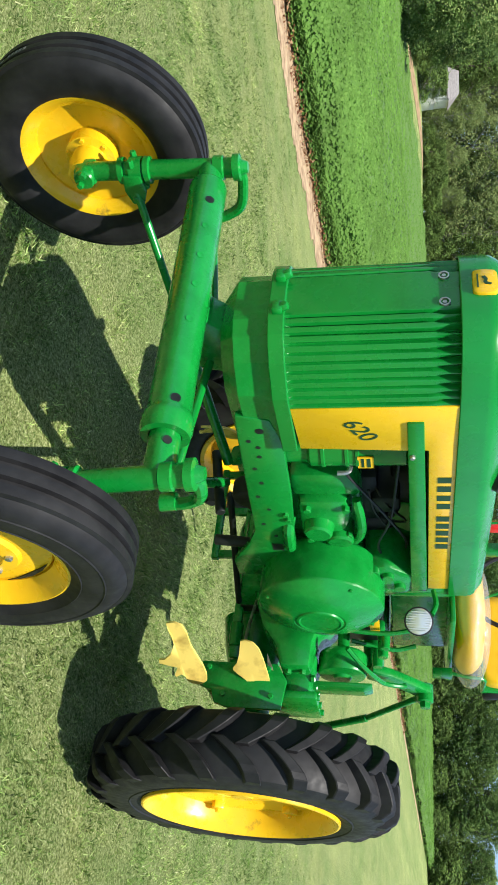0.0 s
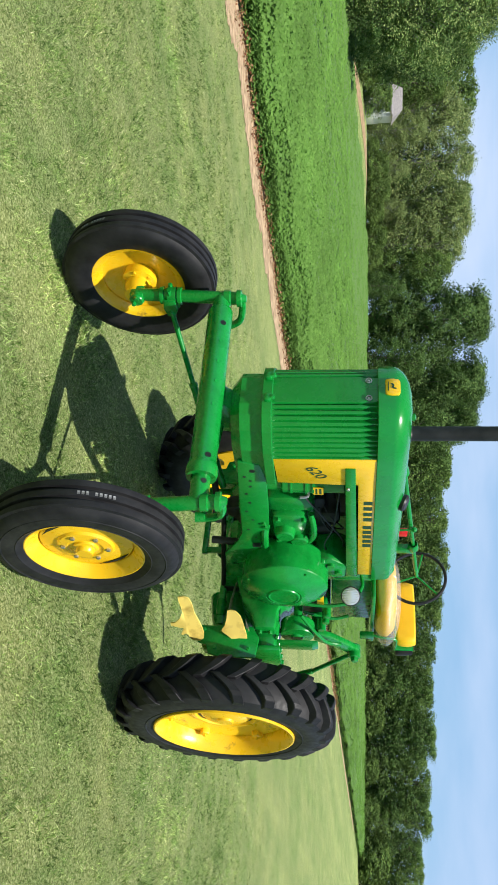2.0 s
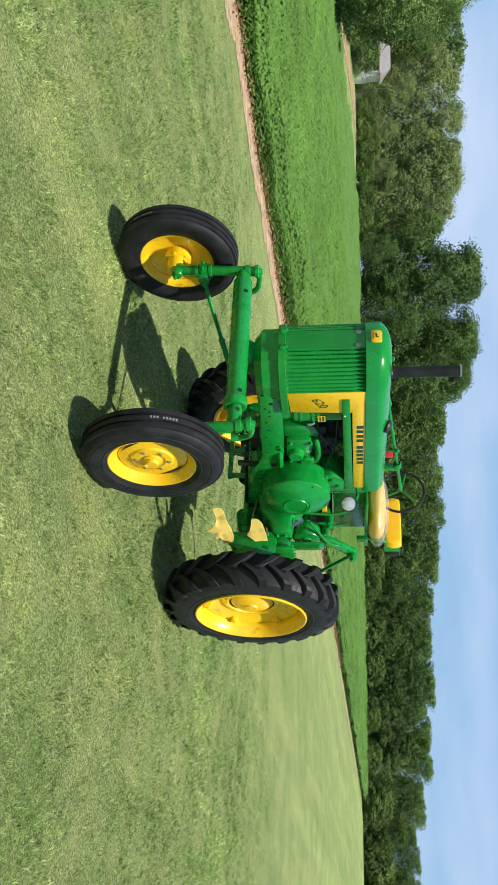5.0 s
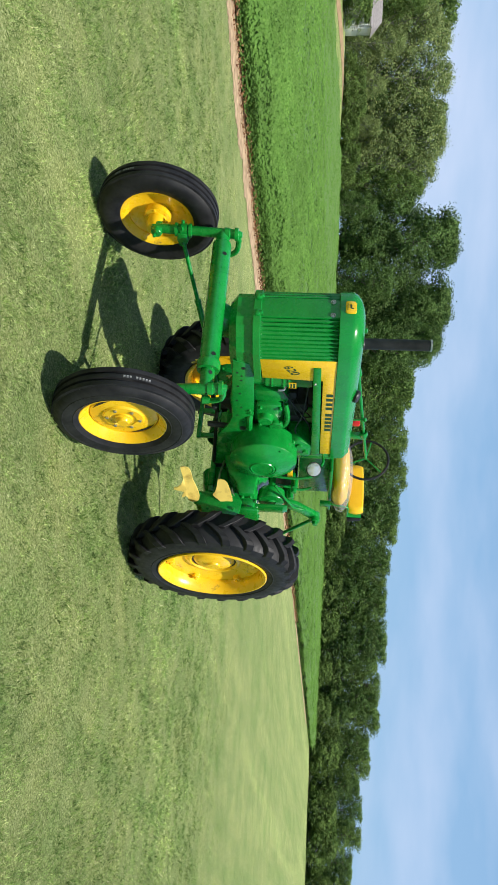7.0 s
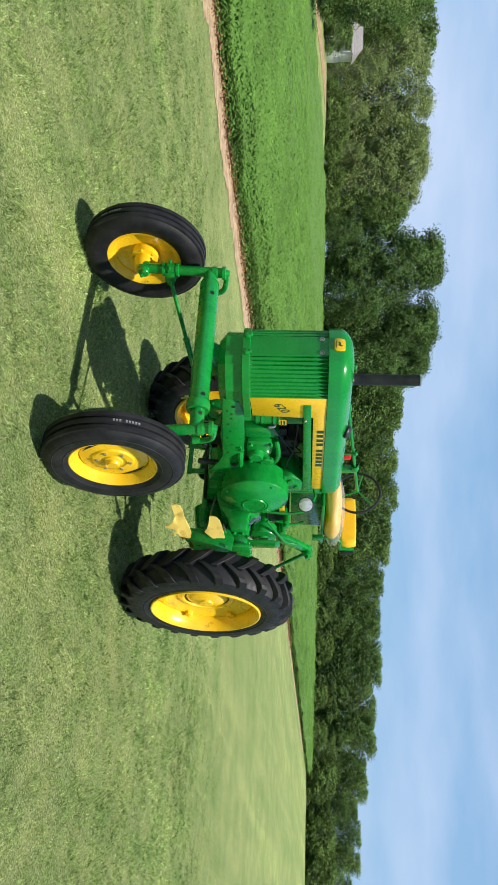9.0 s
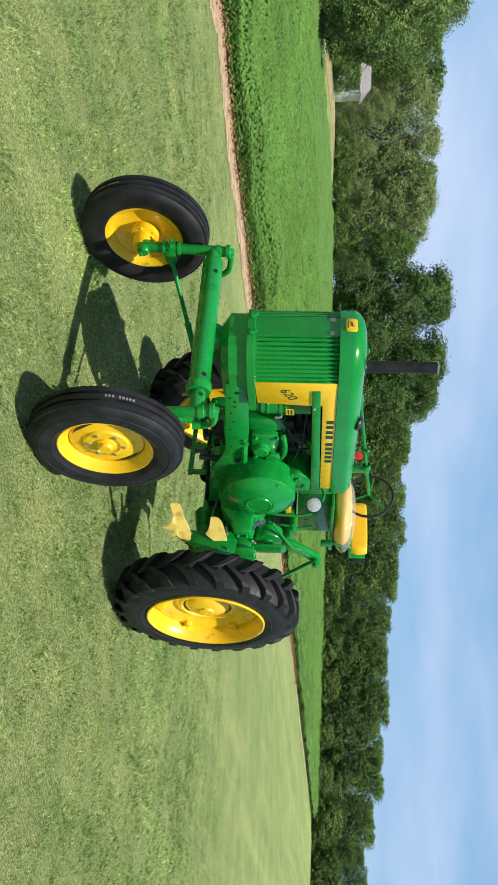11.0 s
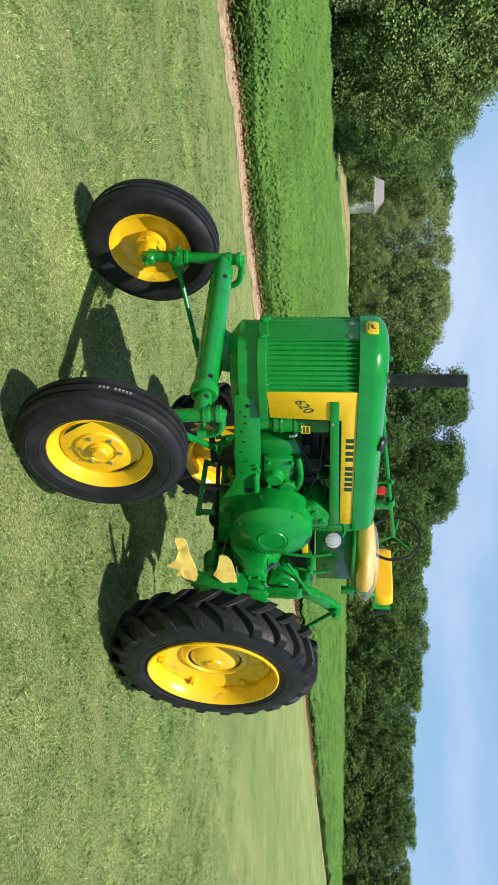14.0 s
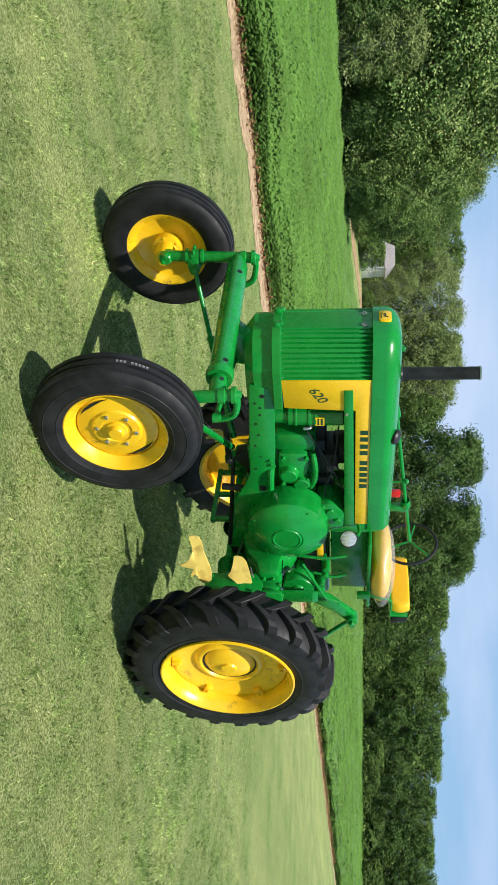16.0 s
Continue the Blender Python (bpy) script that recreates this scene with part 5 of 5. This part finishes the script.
part("seat_cushion", cushion(-0.16, 0.36, -0.12, 0.415, 1.798, 1.955, 0.08, 0.10), VINYL, tractor, "yellow padded seat cushion", 2.0)
part("seat_cover", cushion(-0.19, 0.38, -0.15, 0.485, 1.796, 1.978, 0.10, 0.16), WRAP, tractor, "loose clear plastic wrap over the cushion", 2.0)
part("backrest", cushion(-0.255, -0.145, -0.075, 0.42, 1.965, 2.115, 0.02, 0.04), VINYL, tractor, "yellow padded backrest", 2.0)
bm = bmesh.new()
slab(bm, [(-0.285, 1.955), (-0.135, 1.955), (-0.135, 1.968), (-0.265, 1.968), (-0.27, 2.1), (-0.285, 2.1)], -0.09, 0.43, "y", 0.004)
part("back_frame", bm, GREEN, tractor)
bm = bmesh.new()
slab(bm, [(-0.345, 1.965), (-0.283, 1.965), (-0.283, 2.10), (-0.315, 2.09)], -0.055, 0.455, "y", 0.02)
part("back_shell", bm, BLACK, tractor)
for s in (1, -1):
    bm = bmesh.new()
    pipe(bm, [(0.0, 0.13 + s * 0.30, 1.78), (-0.02, 0.13 + s * 0.31, 1.86), (-0.05, 0.13 + s * 0.31, 1.955), (-0.13, 0.15 + s * 0.29, 1.965), (-0.265, 0.15 + s * 0.28, 1.96)], 0.009, 8)
    box(bm, -0.03, 0.03, *sorted((0.13 + s * 0.285, 0.13 + s * 0.325)), 1.70, 1.80, 0.006)
    part("seat_bracket", bm, GREEN, tractor)

# ---- steering ----
SH_A, SH_B = Vector((1.52, 0, 1.945)), Vector((0.19, 0.045, 2.106))
bm = bmesh.new()
rod(bm, SH_A, SH_B, 0.014)
rod(bm, SH_A + Vector((0.03, 0, -0.01)), SH_A + Vector((-0.06, 0, 0.006)), 0.03)
shaft = part("steering_shaft", bm, GREEN, tractor)
bm = bmesh.new()
box(bm, 0.545, 0.60, 0.002, 0.058, 1.90, 2.075, 0.01)
lathe(bm, [(0.03, 0), (0.034, 0.01), (0.034, 0.06), (0.03, 0.07)], SH_A.lerp(SH_B, 0.66), SH_B - SH_A, 16)
part("shaft_support", bm, GREEN, shaft)
bm = bmesh.new()
box(bm, 0.575, 0.63, -0.10, -0.06, 1.95, 2.02, 0.006)
part("knob", bm, RED, tractor, "small red plastic knob by the shaft")
bm = bmesh.new()
pipe(bm, [(0.86, 0.05, 1.94), (0.865, 0.05, 1.99), (0.87, 0.05, 2.03)], 0.007, 8)
lathe(bm, [(0, -0.02), (0.014, -0.014), (0.02, 0), (0.014, 0.014), (0, 0.02)], (0.87, 0.05, 2.045), (0, 0, 1), 14)
part("throttle_lever", bm, GREEN, tractor)
wn = (SH_B - SH_A).normalized()
wu, wv, ww = axes_of(wn)
bm = bmesh.new()
n1, n2, RW = 56, 10, 0.205
rings = []
for i in range(n1):
    a = 2 * math.pi * i / n1
    d = wu * math.cos(a) + wv * math.sin(a)
    rings.append([bm.verts.new(SH_B + wn * 0.03 + d * (RW + 0.0115 * math.cos(b)) + wn * 0.0115 * math.sin(b)) for b in (2 * math.pi * k / n2 for k in range(n2))])
for i in range(n1):
    for k in range(n2):
        bm.faces.new([rings[i][k], rings[(i + 1) % n1][k], rings[(i + 1) % n1][(k + 1) % n2], rings[i][(k + 1) % n2]])
bmesh.ops.recalc_face_normals(bm, faces=bm.faces)
wheel = part("steering_wheel", bm, BLACK, tractor, "thin-rimmed black steering wheel")
for a in (0.25, 0.25 + 2.1, 0.25 + 4.2):
    bm = bmesh.new()
    rod(bm, SH_B, SH_B + wn * 0.03 + (wu * math.cos(a) + wv * math.sin(a)) * RW, 0.007, n=8)
    part("spoke", bm, GREEN, wheel)

# ---- lamp ----
bm = bmesh.new()
lathe(bm, [(0, -0.075), (0.025, -0.07), (0.048, -0.045), (0.062, -0.005), (0.064, 0.01), (0.058, 0.012)], (0.70, 0.462, 1.632), (0.93, 0.36, -0.02), 32)
lamp = part("headlamp", bm, BLACK, tractor, "round headlamp with ribbed clear glass")
bm = bmesh.new()
lathe(bm, [(0.058, 0.011), (0.045, 0.017), (0.02, 0.021), (0, 0.022)], (0.70, 0.462, 1.632), (0.93, 0.36, -0.02), 32)
for k in range(-4, 5):
    h = 0.055 * math.sqrt(1 - (k / 5) ** 2)
    dv = Vector((-0.36, 0.93, 0)) * (k * 0.0105) + Vector((0.93, 0.36, -0.02)) * 0.019
    rod(bm, Vector((0.70, 0.462, 1.632 - h)) + dv, Vector((0.70, 0.462, 1.632 + h)) + dv, 0.0022, n=6)
part("lamp_glass", bm, LENS, lamp, "ribbed clear lamp glass")
bm = bmesh.new()
pipe(bm, [(0.66, 0.29, 1.70), (0.665, 0.36, 1.71), (0.68, 0.42, 1.69)], 0.012, 8)
part("lamp_bracket", bm, GREEN, lamp)

# ---- foot rests, drawbar and linkage below ----
def pedal(bm, a, b, outline, bow, thick=0.012):
    """A bent steel plate between two places in plan: outline in (share of the way, height), bowed sideways."""
    a, b = Vector((*a, 0)), Vector((*b, 0))
    side = (b - a).cross(Vector((0, 0, 1))).normalized()
    n = len(outline)
    mean = sum(z for u, z in outline) / n
    def put(u, z, d):
        p = a.lerp(b, u) + side * (d + bow * math.sin(math.pi * u) - 2.2 * bow * ((z - mean) / 0.1) ** 2 * 0.2)
        return (p.x, p.y, z)
    mid = (sum(u for u, z in outline) / n, mean)
    vs = [put(u, z, d) for d in (-thick / 2, thick / 2) for u, z in outline] + [put(*mid, d) for d in (-thick / 2, thick / 2)]
    fs = [(i, (i + 1) % n, 2 * n) for i in range(n)] + [(n + i, n + (i + 1) % n, 2 * n + 1) for i in range(n)] + [(i, (i + 1) % n, n + (i + 1) % n, n + i) for i in range(n)]
    solid(bm, vs, fs)


for s in (1, -1):
    bm = bmesh.new()
    pedal(bm, (0.81, s * 0.557), (0.484, s * 0.718), [(0.0, 0.51), (-0.02, 0.545), (0.02, 0.583), (0.12, 0.60), (0.3, 0.612), (0.45, 0.632), (0.62, 0.652), (0.8, 0.662), (0.94, 0.655), (1.0, 0.628), (0.99, 0.59), (0.93, 0.565), (0.84, 0.56), (0.80, 0.545), (0.86, 0.515), (0.82, 0.51), (0.74, 0.54), (0.68, 0.545), (0.66, 0.50), (0.64, 0.445), (0.58, 0.445), (0.56, 0.475), (0.46, 0.51), (0.3, 0.535), (0.18, 0.53), (0.08, 0.515)], s * 0.02)
    part("foot_plate", bm, FADED, tractor, "worn faded yellow bent steel foot plate", 0.9)
    bm = bmesh.new()
    pedal(bm, (0.56, s * 0.528), (0.343, s * 0.716), [(0.0, 0.805), (-0.02, 0.83), (0.02, 0.868), (0.12, 0.895), (0.3, 0.915), (0.5, 0.93), (0.7, 0.94), (0.85, 0.945), (1.0, 0.935), (1.02, 0.91), (0.98, 0.885), (0.85, 0.87), (0.68, 0.83), (0.56, 0.785), (0.5, 0.765), (0.45, 0.768), (0.38, 0.785), (0.2, 0.80)], s * 0.02)
    part("foot_plate", bm, FADED, tractor, "worn faded yellow bent steel foot plate", 0.9)
    # steel edge strip behind the upper plate
    bm = bmesh.new()
    pedal(bm, (0.53, s * 0.50), (0.315, s * 0.70), [(0.25, 0.925), (0.5, 0.95), (0.8, 0.965), (1.0, 0.96), (1.0, 0.94), (0.6, 0.925)], s * 0.01, 0.006)
    part("edge_strip", bm, STEEL, tractor)
    # plate between the foot plates, in front of the axle
    bm = bmesh.new()
    slab(bm, [(s * y, z) for y, z in ((0.58, 0.60), (0.645, 0.585), (0.70, 0.60), (0.72, 0.66), (0.78, 0.68), (0.80, 0.75), (0.80, 1.0), (0.66, 1.02), (0.58, 0.97))], 0.40, 0.425, "x", 0.006)
    brace = part("foot_bracket", bm, CAST, tractor, "green steel plate that carries the foot plates")
    bm = bmesh.new()
    slab(bm, [(s * y, z) for y, z in ((0.655, 0.60), (0.70, 0.62), (0.70, 0.97), (0.655, 0.99))], 0.20, 0.402, "x", 0.01)
    part("bracket_web", bm, CAST, brace)
    for y_, z in ((0.61, 0.64), (0.74, 0.72), (0.61, 0.93), (0.74, 0.95)):
        bm = bmesh.new()
        bolt(bm, (0.424, s * y_, z), (1, 0, 0), 0.014, 0.014)
        part("bracket_bolt", bm, CAST, brace)
# drawbar hanger: two cross bars with uprights, hung under the case
bm = bmesh.new()
box(bm, 0.235, 0.275, -0.64, 0.50, 0.69, 0.735, 0.006)
hanger = part("drawbar_hanger", bm, CAST, tractor, "dark green cross bars of the drawbar hanger")
bm = bmesh.new()
rod(bm, (0.255, 0.31, 0.712), (0.255, 0.44, 0.712), 0.034, n=20)
part("sleeve", bm, GREEN, hanger)
bm = bmesh.new()
box(bm, 0.235, 0.275, -0.64, -0.06, 0.52, 0.56, 0.006)
part("lower_bar", bm, CAST, hanger)
for y_ in (-0.61, -0.36, -0.09):
    bm = bmesh.new()
    box(bm, 0.24, 0.27, y_ - 0.022, y_ + 0.022, 0.525, 0.73, 0.005)
    part("upright", bm, CAST, hanger)
    bm = bmesh.new()
    bolt(bm, (0.272, y_, 0.712), (1, 0, 0), 0.016, 0.016)
    part("hanger_bolt", bm, CAST, hanger)
for y_ in (-0.40, 0.20):
    bm = bmesh.new()
    box(bm, 0.22, 0.29, y_ - 0.03, y_ + 0.03, 0.72, 0.9, 0.01)
    part("hanger_lug", bm, DARK, hanger)
bm = bmesh.new()
pipe(bm, [(0.30, 0.02, 0.93), (0.34, 0.16, 0.84), (0.36, 0.34, 0.80), (0.40, 0.50, 0.79)], 0.009, 8)
part("brake_rod", bm, STEEL, tractor)
for p, q, r, m in (((1.22, -0.1, 0.74), (1.22, 0.22, 0.80), 0.022, DARK), ((0.95, 0.2, 0.72), (0.95, 0.22, 0.95), 0.025, DARK), ((1.1, 0.05, 0.80), (0.32, 0.22, 0.72), 0.016, DARK)):
    bm = bmesh.new()
    rod(bm, p, q, r)
    part("linkage_rod", bm, m, tractor)
bm = bmesh.new()
slab(bm, [(1.2, 0.97), (1.19, 0.86), (1.16, 0.82), (1.1, 0.82), (1.04, 0.88), (0.95, 0.9), (0.94, 0.97)], 0.0, 0.1, "y", 0.02)
part("rod_anchor", bm, DARK, tractor)
bm = bmesh.new()
box(bm, 0.9, 1.5, -0.16, 0.08, 0.95, 1.02, 0.03)
part("oil_pan", bm, DARK, tractor)
bm = bmesh.new()
box(bm, 1.82, 2.02, -0.22, 0.22, 1.15, 1.75, 0.02)
part("radiator_core", bm, DARK, tractor)
